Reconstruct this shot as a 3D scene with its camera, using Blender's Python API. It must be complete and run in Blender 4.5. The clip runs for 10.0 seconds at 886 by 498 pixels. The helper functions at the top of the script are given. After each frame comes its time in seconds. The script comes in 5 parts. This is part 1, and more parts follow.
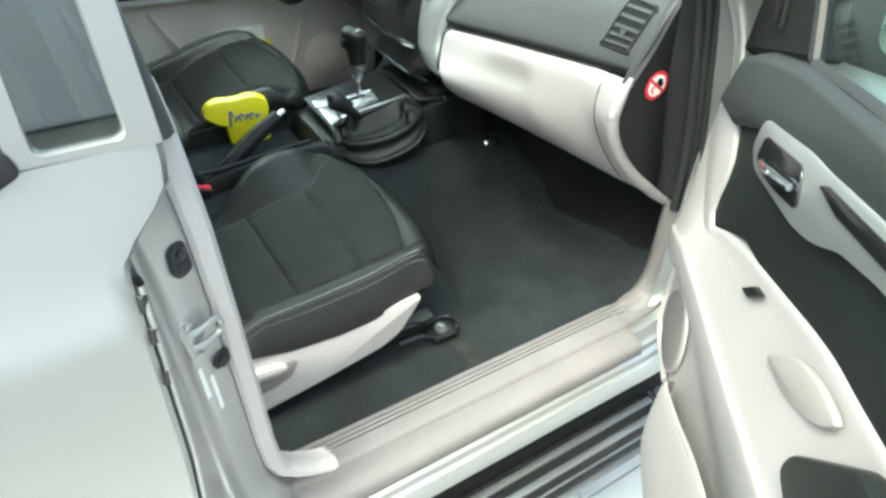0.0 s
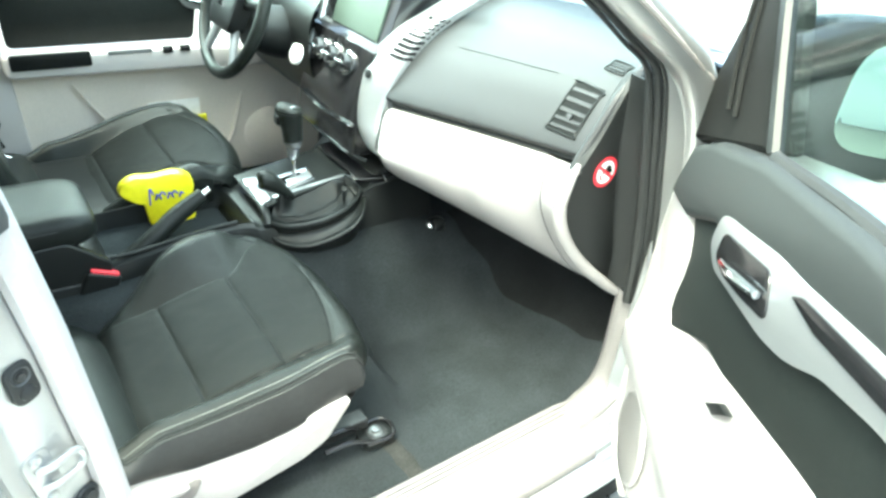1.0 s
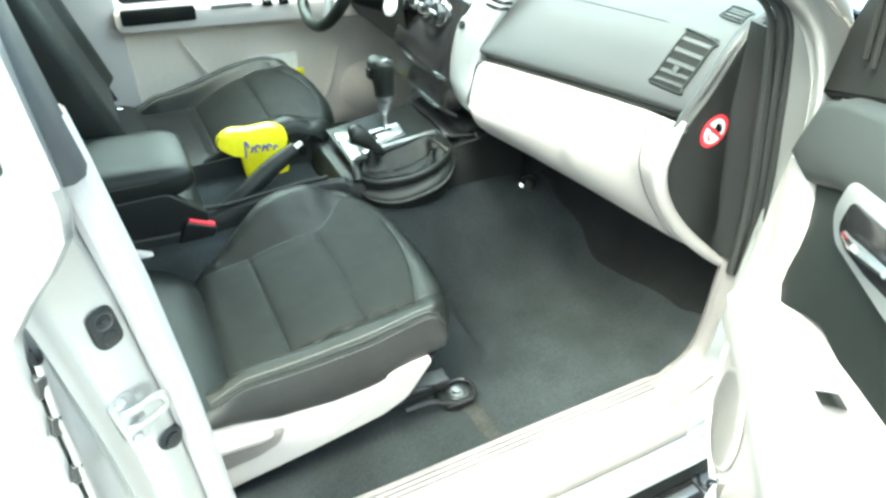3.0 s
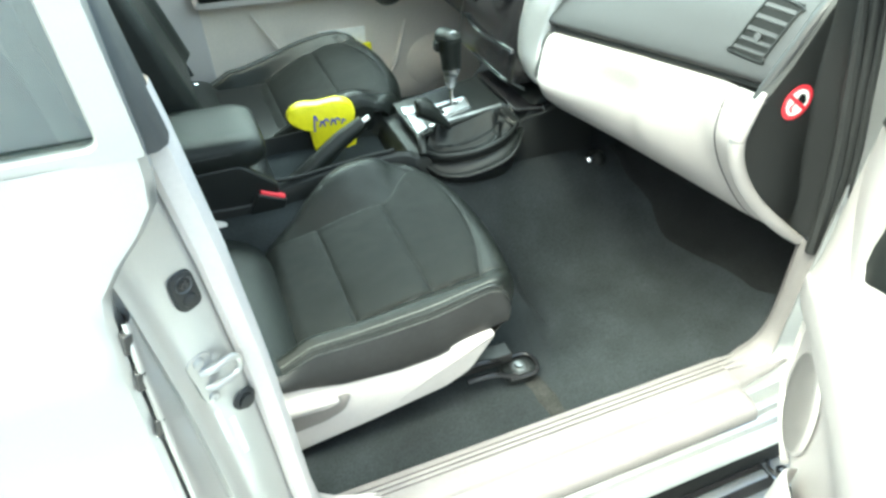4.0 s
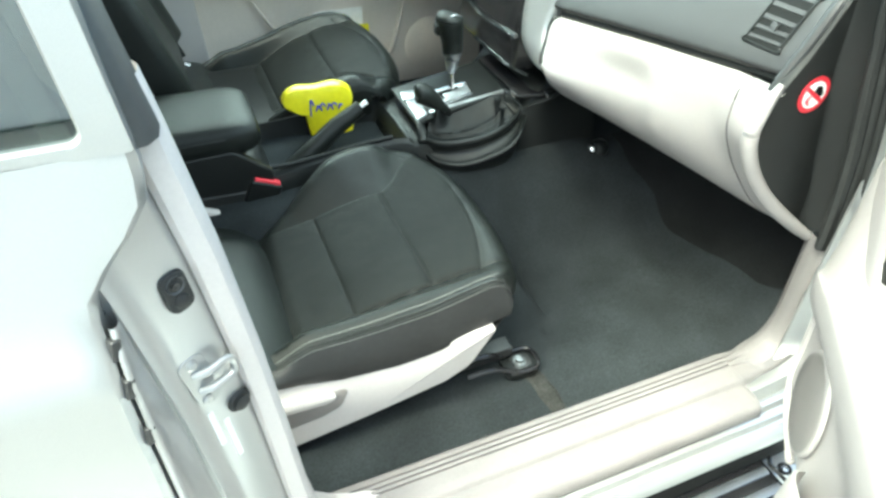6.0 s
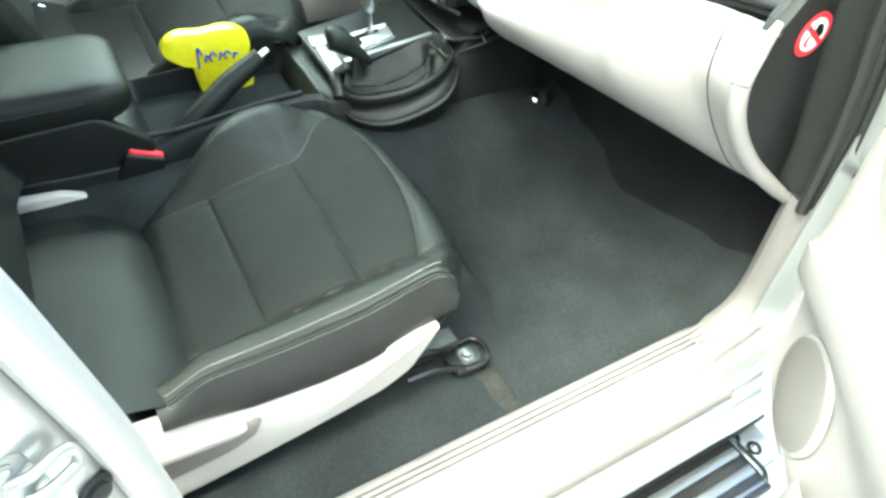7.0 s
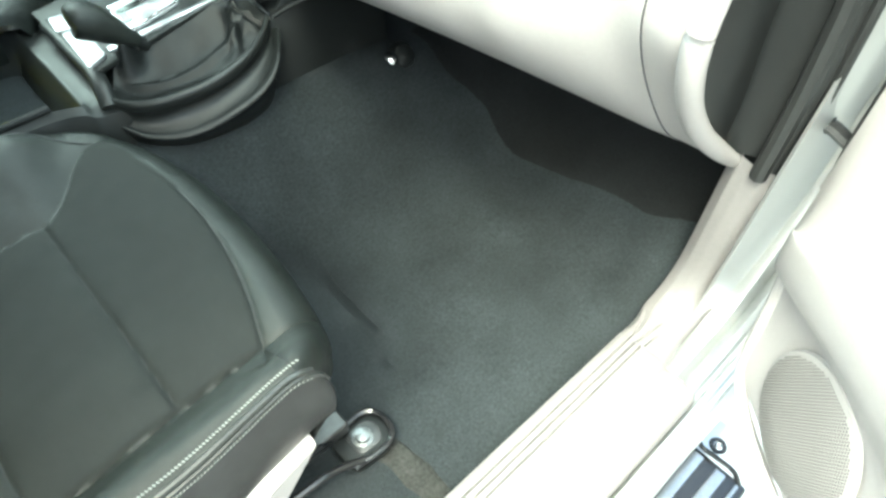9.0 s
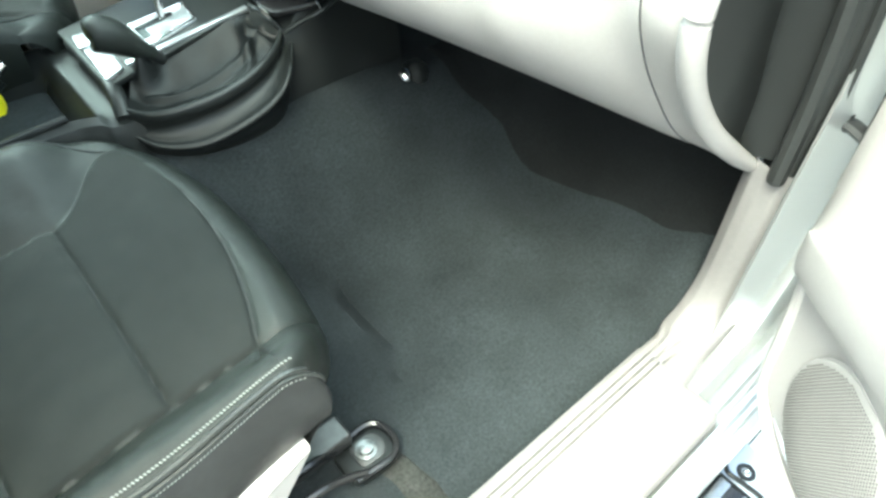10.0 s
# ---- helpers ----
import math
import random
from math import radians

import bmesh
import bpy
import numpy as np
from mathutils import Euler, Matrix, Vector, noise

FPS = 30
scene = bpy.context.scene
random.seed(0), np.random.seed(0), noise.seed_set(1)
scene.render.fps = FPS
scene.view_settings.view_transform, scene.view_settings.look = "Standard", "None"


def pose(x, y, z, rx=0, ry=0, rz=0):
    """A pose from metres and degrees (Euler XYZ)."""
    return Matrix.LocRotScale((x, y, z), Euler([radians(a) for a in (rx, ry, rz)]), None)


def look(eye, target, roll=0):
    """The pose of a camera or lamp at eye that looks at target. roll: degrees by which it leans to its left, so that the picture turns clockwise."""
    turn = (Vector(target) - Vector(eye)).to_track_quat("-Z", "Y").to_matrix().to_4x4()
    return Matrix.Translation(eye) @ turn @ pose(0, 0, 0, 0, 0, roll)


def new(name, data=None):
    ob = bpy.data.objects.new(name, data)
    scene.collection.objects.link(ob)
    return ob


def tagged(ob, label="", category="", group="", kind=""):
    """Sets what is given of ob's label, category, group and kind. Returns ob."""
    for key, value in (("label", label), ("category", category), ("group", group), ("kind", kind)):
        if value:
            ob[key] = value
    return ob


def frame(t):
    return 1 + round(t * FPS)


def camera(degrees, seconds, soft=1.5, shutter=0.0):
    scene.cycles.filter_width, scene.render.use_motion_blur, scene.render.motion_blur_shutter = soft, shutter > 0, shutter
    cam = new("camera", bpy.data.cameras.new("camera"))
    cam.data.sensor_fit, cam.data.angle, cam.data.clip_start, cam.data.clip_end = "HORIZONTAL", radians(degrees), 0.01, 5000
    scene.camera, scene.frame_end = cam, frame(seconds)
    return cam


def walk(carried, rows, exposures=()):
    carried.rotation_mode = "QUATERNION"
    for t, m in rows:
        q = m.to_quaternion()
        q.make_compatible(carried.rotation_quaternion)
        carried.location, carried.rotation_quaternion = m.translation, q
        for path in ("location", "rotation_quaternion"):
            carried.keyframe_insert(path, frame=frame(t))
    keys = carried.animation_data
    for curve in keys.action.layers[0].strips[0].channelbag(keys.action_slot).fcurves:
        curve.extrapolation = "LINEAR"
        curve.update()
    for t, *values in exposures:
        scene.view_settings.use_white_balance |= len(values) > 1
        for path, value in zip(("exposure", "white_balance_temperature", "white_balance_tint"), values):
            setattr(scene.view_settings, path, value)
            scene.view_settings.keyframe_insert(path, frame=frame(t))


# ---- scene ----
cam = camera(67.62, 10.0, soft=2.8)
PATH = [
    (0, (-0.566, -0.765, 1.725), (0.103, 0.197, 0.789), 3.64),
    (0.5, (-0.507, -0.694, 1.689), (0.179, 0.321, 0.823), 4.79),
    (1, (-0.463, -0.684, 1.686), (0.334, 0.307, 0.890), 6.38),
    (1.5, (-0.450, -0.678, 1.683), (0.296, 0.378, 0.923), 4.16),
    (2, (-0.441, -0.673, 1.676), (0.246, 0.388, 0.868), 4.83),
    (2.2, (-0.420, -0.664, 1.665), (0.197, 0.380, 0.781), 3.77),
    (3.3, (-0.432, -0.663, 1.666), (0.143, 0.398, 0.776), 2.61),
    (3.5, (-0.433, -0.659, 1.663), (0.113, 0.395, 0.746), 2.21),
    (4, (-0.434, -0.666, 1.661), (0.015, 0.420, 0.730), -0.18),
    (4.5, (-0.435, -0.653, 1.665), (-0.012, 0.462, 0.754), 0.07),
    (5, (-0.434, -0.650, 1.657), (-0.001, 0.447, 0.731), -0.10),
    (5.5, (-0.435, -0.635, 1.655), (0.014, 0.435, 0.704), 0.57),
    (6.8, (-0.399, -0.517, 1.586), (0.280, 0.802, 0.244), 3.0),
    (7, (-0.357, -0.434, 1.556), (0.408, 0.772, 0.158), 4.4),
    (7.2, (-0.315, -0.355, 1.548), (0.480, 0.836, 0.151), 1.6),
    (7.5, (-0.248, -0.252, 1.529), (0.406, 0.517, 0.420), 2.86),
    (8, (-0.202, -0.199, 1.467), (0.448, 0.474, 0.294), 4.72),
    (8.5, (-0.160, -0.187, 1.460), (0.524, 0.472, 0.299), 4.27),
    (9, (-0.145, -0.175, 1.435), (0.566, 0.477, 0.287), 5.15),
    (9.5, (-0.124, -0.197, 1.427), (0.571, 0.504, 0.297), 2.57),
    (10, (-0.131, -0.218, 1.397), (0.565, 0.542, 0.307), 1.56),
]
EXPOSURE = [(0.0, 2.52, 6150, -10), (1.0, 3.67, 6150, -15), (2.0, 3.72, 6150, -15), (3.5, 3.52, 6150, -15.5), (4.5, 3.07, 6150, -14), (5.5, 2.96, 6150, -13), (7.5, 3.58, 6250, -15), (9.0, 3.47, 6150, -14.5), (10.0, 3.47, 6050, -15)]
walk(cam, [(t, look(eye, target, roll)) for t, eye, target, roll in PATH], EXPOSURE)

# ---- light ----
world = bpy.data.worlds.new("daylight")
scene.world = world
world.use_nodes = True
sky = world.node_tree.nodes.new("ShaderNodeTexSky")
sky.sky_type, sky.sun_disc = "NISHITA", False
sky.sun_elevation, sky.sun_rotation = radians(62), radians(257)
sky.air_density, sky.dust_density, sky.ozone_density = 0.7, 7.0, 0.3
world.node_tree.links.new(sky.outputs[0], world.node_tree.nodes["Background"].inputs[0])
world.node_tree.nodes["Background"].inputs[1].default_value = 0.15
sun = new("sun", bpy.data.lights.new("sun", "SUN"))
sun.data.energy, sun.data.angle, sun.data.color = 0.6, radians(24), (1.0, 0.98, 0.95)
sun.matrix_world = look((-2.5, -0.55, 5.0), (0, 0, 0))


def window_light(name, at, target, sx, sy, watts):
    lamp = new(name, bpy.data.lights.new(name, "AREA"))
    lamp.data.shape, lamp.data.size, lamp.data.size_y, lamp.data.energy = "RECTANGLE", sx, sy, watts
    lamp.data.color = (0.96, 1.0, 1.0)
    lamp.matrix_world = look(at, target)


# daylight that comes in by the windscreen and the far side window
window_light("windscreen_daylight", (0.50, 0.72, 1.54), (0.50 - 0.15, 0.72, 1.54 - 0.98), 1.15, 0.60, 1.9)
window_light("side_window_daylight", (0.02, 1.46, 1.58), (0.02, 0.70, 1.20), 0.72, 0.34, 2.8)


# ---- materials ----
def mat(name, color, rough=0.5, metal=0.0, vary=0.15, scale=40.0, bump=0.0, bump_scale=400.0, coat=0.0, sheen=0.0, stain=0.08, stain_scale=3.0, spec=0.5):
    m = bpy.data.materials.new(name)
    m.use_nodes = True
    nt, nodes = m.node_tree, m.node_tree.nodes
    b = nodes["Principled BSDF"]
    b.inputs["Roughness"].default_value, b.inputs["Metallic"].default_value = rough, metal
    b.inputs["Coat Weight"].default_value, b.inputs["Coat Roughness"].default_value = coat, 0.2 if metal == 0 else 0.08
    b.inputs["Sheen Weight"].default_value = sheen
    b.inputs["Specular IOR Level"].default_value = spec
    co = nodes.new("ShaderNodeTexCoord")
    last = None
    for sc, amt in ((scale, vary), (stain_scale, stain)):
        n = nodes.new("ShaderNodeTexNoise")
        n.inputs["Scale"].default_value, n.inputs["Detail"].default_value = sc, 4.0
        nt.links.new(co.outputs["Object"], n.inputs["Vector"])
        r = nodes.new("ShaderNodeMapRange")
        r.inputs["From Min"].default_value, r.inputs["From Max"].default_value = 0.3, 0.7
        r.inputs["To Min"].default_value, r.inputs["To Max"].default_value = 1.0 - amt, 1.0 + amt
        nt.links.new(n.outputs["Fac"], r.inputs["Value"])
        mul = nodes.new("ShaderNodeMix")
        mul.data_type, mul.blend_type = "RGBA", "MULTIPLY"
        mul.inputs["Factor"].default_value = 1.0
        if last is None:
            mul.inputs["A"].default_value = (*color, 1)
        else:
            nt.links.new(last, mul.inputs["A"])
        nt.links.new(r.outputs[0], mul.inputs["B"])
        last = mul.outputs["Result"]
    nt.links.new(last, b.inputs["Base Color"])
    if bump:
        n = nodes.new("ShaderNodeTexNoise")
        n.inputs["Scale"].default_value, n.inputs["Detail"].default_value = bump_scale, 3.0
        nt.links.new(co.outputs["Object"], n.inputs["Vector"])
        bp = nodes.new("ShaderNodeBump")
        bp.inputs["Strength"].default_value, bp.inputs["Distance"].default_value = bump, 0.002
        nt.links.new(n.outputs["Fac"], bp.inputs["Height"])
        nt.links.new(bp.outputs[0], b.inputs["Normal"])
    return m


def glass_mat(name, tint, facing=0.04, rough=0.02):
    m = bpy.data.materials.new(name)
    m.use_nodes = True
    nt, nodes = m.node_tree, m.node_tree.nodes
    out = nodes["Material Output"]
    tr, gl, mx, lw = (nodes.new(k) for k in ("ShaderNodeBsdfTransparent", "ShaderNodeBsdfGlossy", "ShaderNodeMixShader", "ShaderNodeLayerWeight"))
    tr.inputs["Color"].default_value = (*tint, 1)
    gl.inputs["Roughness"].default_value = rough
    lw.inputs["Blend"].default_value = 0.5
    pw, rg = nodes.new("ShaderNodeMath"), nodes.new("ShaderNodeMapRange")
    pw.operation = "POWER"
    pw.inputs[1].default_value = 5.0
    rg.inputs["To Min"].default_value = facing
    nt.links.new(lw.outputs["Facing"], pw.inputs[0])
    nt.links.new(pw.outputs[0], rg.inputs["Value"])
    nt.links.new(rg.outputs[0], mx.inputs["Fac"])
    nt.links.new(tr.outputs[0], mx.inputs[1])
    nt.links.new(gl.outputs[0], mx.inputs[2])
    nt.links.new(mx.outputs[0], out.inputs["Surface"])
    return m


CARPET = mat("carpet", (0.0195, 0.0228, 0.0245), 0.95, vary=0.3, scale=260, bump=1.0, bump_scale=700, stain=0.24, stain_scale=9, spec=0.12)
BOLT = mat("dull_steel_bolt", (0.16, 0.165, 0.165), 0.35, metal=0.9, vary=0.3, scale=200, stain=0.2, stain_scale=40)
LEATHER = mat("black_leatherette", (0.0112, 0.0131, 0.0120), 0.28, vary=0.12, scale=120, bump=0.35, bump_scale=1500, stain=0.2, stain_scale=12, spec=0.23)
GAITER = mat("soft_gaiter_leather", (0.0062, 0.0068, 0.0068), 0.27, vary=0.15, scale=60, bump=0.4, bump_scale=500, stain=0.2, stain_scale=15, spec=0.13)
WELT = mat("welt_leatherette", (0.030, 0.032, 0.031), 0.27, vary=0.2, scale=300, spec=0.35)
# Lighter copy of LEATHER: outside light on the seat side, put into colour.
LITLEATHER = mat("lit_side_leatherette", (0.0185, 0.0190, 0.0195), 0.34, vary=0.12, scale=120, bump=0.3, bump_scale=1500, stain=0.2, stain_scale=12, spec=0.32)
PALE = mat("pale_trim_plastic", (0.50, 0.47, 0.455), 0.48, vary=0.03, scale=200, bump=0.15, bump_scale=1600, stain=0.05)
THREAD = mat("grey_thread", (0.17, 0.18, 0.17), 0.6, vary=0.3, scale=900)
SEAM = mat("sunk_seam", (0.004, 0.005, 0.005), 0.6, vary=0.2, scale=900)
DASH = mat("dark_grey_dash_plastic", (0.0125, 0.0130, 0.0142), 0.44, vary=0.05, scale=300, bump=0.2, bump_scale=1800, spec=0.45)
BLACK = mat("black_plastic", (0.008, 0.009, 0.009), 0.38, vary=0.1, scale=200, bump=0.15, bump_scale=1500, spec=0.22)
GLOSSBLACK = mat("gloss_black_plastic", (0.012, 0.012, 0.013), 0.15, vary=0.05, scale=50)
RUBBER = mat("black_rubber", (0.02, 0.021, 0.021), 0.55, vary=0.12, scale=100, bump=0.1, bump_scale=600, spec=0.35)
LIGHT = mat("light_grey_plastic", (0.26, 0.246, 0.243), 0.48, vary=0.03, scale=200, bump=0.15, bump_scale=1600, stain=0.05)
BEIGE = mat("beige_grey_trim", (0.68, 0.61, 0.54), 0.55, vary=0.04, scale=200, bump=0.15, bump_scale=1500, stain=0.06)
PAINT = mat("silver_paint", (0.465, 0.471, 0.466), 0.36, metal=0.78, vary=0.03, scale=900, coat=0.5, stain=0.03)
SILVER = mat("satin_silver_plastic", (0.30, 0.31, 0.315), 0.33, metal=0.6, vary=0.03, scale=500)
CHROME = mat("chrome", (0.75, 0.75, 0.76), 0.12, metal=1.0, vary=0.04, scale=80)
STEEL = mat("dark_steel", (0.05, 0.05, 0.05), 0.38, metal=0.6, vary=0.2, scale=120)
ALU = mat("brushed_aluminium", (0.36, 0.37, 0.38), 0.36, metal=0.9, vary=0.08, scale=200)
YELLOW = mat("yellow_plastic", (0.80, 0.72, 0.02), 0.4, vary=0.05, scale=80)
BLUE = mat("blue_print", (0.05, 0.06, 0.45), 0.5, vary=0.1, scale=300)
RED = mat("red_plastic", (0.62, 0.03, 0.05), 0.4, vary=0.08, scale=200)
WHITE = mat("white_print", (0.8, 0.8, 0.78), 0.5, vary=0.04, scale=200)
PAPER = mat("white_paper", (0.85, 0.83, 0.80), 0.8, vary=0.05, scale=60)
TILE = mat("white_floor_tile", (0.42, 0.445, 0.45), 0.3, vary=0.03, scale=30, stain=0.05, stain_scale=1.2)
JOINT = mat("dark_grey_ground", (0.13, 0.133, 0.13), 0.9, vary=0.2, scale=200)
WALLM = mat("pale_render", (0.76, 0.77, 0.76), 0.8, vary=0.03, scale=20, stain=0.04, stain_scale=0.8)
GREYTRIM = mat("grey_trim", (0.23, 0.21, 0.20), 0.55, vary=0.05, scale=200, bump=0.15, bump_scale=1500)
SCREEN = mat("pale_screen", (0.05, 0.068, 0.058), 0.5, vary=0.05, scale=20, spec=0.15)
# Unseen headliner; the shade under the roof is put into this dark grey.
GREYF = mat("shaded_headliner", (0.13, 0.135, 0.135), 0.9, vary=0.05, scale=200)
GLASS = glass_mat("clear_glass", (0.86, 0.93, 0.90))
TINT = glass_mat("tinted_glass", (0.42, 0.50, 0.48), 0.22)
VENTBLACK = mat("vent_black", (0.004, 0.0045, 0.0045), 0.6, vary=0.1, scale=200, spec=0.1)
CONSOLE = mat("console_plastic", (0.0105, 0.0116, 0.0114), 0.34, vary=0.08, scale=260, bump=0.12, bump_scale=1600, spec=0.22)
WORN = mat("worn_carpet", (0.0245, 0.0250, 0.0235), 0.95, vary=0.35, scale=240, bump=1.0, bump_scale=700, stain=0.3, stain_scale=20, spec=0.1)
GARNISH = mat("grey_rubber_garnish", (0.045, 0.047, 0.048), 0.42, vary=0.08, scale=120, bump=0.1, bump_scale=700)
SCUFF = mat("greige_sill_plastic", (0.165, 0.154, 0.153), 0.5, vary=0.04, scale=160, bump=0.15, bump_scale=1600, stain=0.10, stain_scale=7, spec=0.35)
ENDCAP = mat("matt_black_end_plastic", (0.0095, 0.0104, 0.0104), 0.5, vary=0.06, scale=300, bump=0.25, bump_scale=1700, spec=0.35)
MATTBLACK = mat("matt_black_plastic", (0.010, 0.0105, 0.010), 0.75, vary=0.1, scale=260, bump=0.3, bump_scale=1500, spec=0.12)
INSERTM = mat("door_insert_leatherette", (0.010, 0.0125, 0.0115), 0.62, vary=0.12, scale=140, bump=0.3, bump_scale=1500, stain=0.15, stain_scale=8, spec=0.12)
CENTRE = mat("seat_centre_panel", (0.0085, 0.0098, 0.0090), 0.42, vary=0.14, scale=160, bump=0.45, bump_scale=1900, stain=0.15, stain_scale=12, spec=0.14)
TOESHEET = mat("toe_sheet_black", (0.0102, 0.0108, 0.0110), 0.95, vary=0.25, scale=300, bump=0.8, bump_scale=800, stain=0.2, stain_scale=9, spec=0.1)
DOORPAD = mat("door_pad_plastic", (0.022, 0.025, 0.025), 0.5, vary=0.08, scale=300, bump=0.25, bump_scale=1500, spec=0.4)
MIRROR = mat("mirror_glass", (0.34, 0.44, 0.40), 0.02, metal=1.0, vary=0.0)


# ---- mesh helpers ----
def link(name, bm, material, parent=None, label="", smooth=True, angle=40):
    me = bpy.data.meshes.new(name)
    bmesh.ops.recalc_face_normals(bm, faces=bm.faces)
    bm.to_mesh(me)
    bm.free()
    me.materials.append(material)
    if smooth:
        me.polygons.foreach_set("use_smooth", [True] * len(me.polygons))
        me.set_sharp_from_angle(angle=radians(angle))
    ob = new(name, me)
    if parent is not None:
        ob.parent = parent
    if label:
        ob["label"] = label
    return ob


def part(name, bm, material, parent, label="", angle=40):
    return link(name, bm, material, parent, label, True, angle)


def thing(name, label, category, kind="", group="", at=None):
    ob = new(name)
    ob.empty_display_size = 0.1
    if at is not None:
        ob.matrix_world = at
    return tagged(ob, label, category, group, kind)


def catmull(pts, n, closed=False):
    """n points on a smooth line through pts, evenly by control span."""
    pts = [Vector(p) for p in pts]
    k = len(pts)
    spans = k if closed else k - 1
    out = []
    for i in range(n):
        u = i / n * spans if closed else i / (n - 1) * spans
        j = min(int(u), spans - 1)
        t = u - j
        if closed:
            a, b, c, d = pts[(j - 1) % k], pts[j % k], pts[(j + 1) % k], pts[(j + 2) % k]
        else:
            b, c = pts[j], pts[j + 1]
            a = pts[j - 1] if j else 2 * b - c
            d = pts[j + 2] if j + 2 < k else 2 * c - b
        out.append(0.5 * ((2 * b) + (c - a) * t + (2 * a - 5 * b + 4 * c - d) * t * t + (3 * b - a - 3 * c + d) * t ** 3))
    return out


def loft(sections, closed=False, caps=True, bm=None):
    """Faces between rows of points; closed: each row is a loop."""
    bm = bm or bmesh.new()
    rows = [[bm.verts.new(p) for p in s] for s in sections]
    n = len(rows[0])
    for a, b in zip(rows, rows[1:]):
        for i in range(n if closed else n - 1):
            j = (i + 1) % n
            bm.faces.new((a[i], a[j], b[j], b[i]))
    if closed and caps:
        bm.faces.new(rows[0])
        bm.faces.new(rows[-1])
    return bm


def grid(ctrl, nu, nv):
    """A smooth sheet through rows of control points."""
    rows = [catmull(r, nv) for r in ctrl]
    cols = [catmull([r[i] for r in rows], nu) for i in range(nv)]
    return [[cols[i][j] for i in range(nv)] for j in range(nu)]


def sheet(ctrl, nu, nv, thick=0.0, bm=None):
    g = grid(ctrl, nu, nv)
    bm = loft(g, bm=bm)
    if thick:
        bmesh.ops.recalc_face_normals(bm, faces=bm.faces)
        geo = bmesh.ops.solidify(bm, geom=bm.faces[:], thickness=thick)
    return bm


def box(lo, hi, bevel=0.0, seg=3, bm=None, m=None):
    b2 = bmesh.new()
    bmesh.ops.create_cube(b2, size=1.0)
    lo, hi = Vector(lo), Vector(hi)
    for v in b2.verts:
        v.co = Vector(((lo[i] + hi[i]) / 2 + v.co[i] * (hi[i] - lo[i])) for i in range(3))
    if bevel:
        bmesh.ops.bevel(b2, geom=b2.edges[:], offset=bevel, segments=seg, profile=0.6, affect="EDGES")
    if m is not None:
        b2.transform(m)
    return merge(bm, b2)


def merge(bm, other):
    if bm is None:
        return other
    me = bpy.data.meshes.new("tmp")
    other.to_mesh(me)
    other.free()
    bm.from_mesh(me)
    bpy.data.meshes.remove(me)
    return bm


def frames(pts):
    out, up = [], Vector((0, 0, 1))
    for i, p in enumerate(pts):
        d = (pts[min(i + 1, len(pts) - 1)] - pts[max(i - 1, 0)]).normalized()
        s = d.cross(up)
        if s.length < 0.05:
            s = d.cross(Vector((1, 0, 0)))
        s.normalize()
        out.append((p, s, s.cross(d)))
    return out


def tube(pts, r, seg=10, n=None, closed=False, bm=None, flat=1.0):
    """A round bar along a smooth line; r may be a list by control point."""
    rs = r if isinstance(r, (list, tuple)) else [r] * len(pts)
    n = n or max(2, 6 * (len(pts) - 1) + 1)
    line = catmull(pts, n, closed)
    rad = [v.x for v in catmull([(q, 0, 0) for q in rs], n, closed)]
    rows = []
    for (p, s, u), q in zip(frames(line), rad):
        rows.append([p + q * (math.cos(2 * math.pi * k / seg) * s + flat * math.sin(2 * math.pi * k / seg) * u) for k in range(seg)])
    if closed:
        rows.append(rows[0])
    return merge(bm, loft(rows, closed=True, caps=not closed))


def prism(outline, depth, m, bevel=0.0, seg=2, bm=None):
    """An outline in x, y drawn out along z by depth, then placed by the pose m."""
    b2 = bmesh.new()
    vs = [b2.verts.new((x, y, 0)) for x, y in outline]
    f = b2.faces.new(vs)
    ext = bmesh.ops.extrude_face_region(b2, geom=[f])
    bmesh.ops.translate(b2, verts=[e for e in ext["geom"] if isinstance(e, bmesh.types.BMVert)], vec=(0, 0, depth))
    bmesh.ops.recalc_face_normals(b2, faces=b2.faces)
    if bevel:
        edges = [e for e in b2.edges if abs(e.verts[0].co.z - e.verts[1].co.z) < 1e-6]
        bmesh.ops.bevel(b2, geom=edges, offset=bevel, segments=seg, profile=0.5, affect="EDGES")
    b2.transform(m)
    return merge(bm, b2)


def round_poly(pts, r, seg=4):
    """An outline with its corners rounded by r."""
    out, n = [], len(pts)
    for i in range(n):
        p, a, b = Vector(pts[i]), Vector(pts[i - 1]), Vector(pts[(i + 1) % n])
        ra = min(r, (a - p).length * 0.45)
        rb = min(r, (b - p).length * 0.45)
        s, e = p + (a - p).normalized() * ra, p + (b - p).normalized() * rb
        for k in range(seg + 1):
            t = k / seg
            q = (1 - t) ** 2 * s + 2 * t * (1 - t) * p + t * t * e
            out.append((q.x, q.y))
    return out


def lathe(profile, seg=24, m=None, bm=None):
    """Radius and height pairs turned round z."""
    rows = [[(r * math.cos(2 * math.pi * k / seg), r * math.sin(2 * math.pi * k / seg), z) for k in range(seg)] for r, z in profile]
    b2 = loft(rows, closed=True)
    if m is not None:
        b2.transform(m)
    return merge(bm, b2)


def axes(o, x, y):
    """A pose with origin o, its x and y along the given ways."""
    x = Vector(x).normalized()
    z = x.cross(Vector(y)).normalized()
    y = z.cross(x)
    return Matrix.Translation(o) @ Matrix((x, y, z)).transposed().to_4x4()


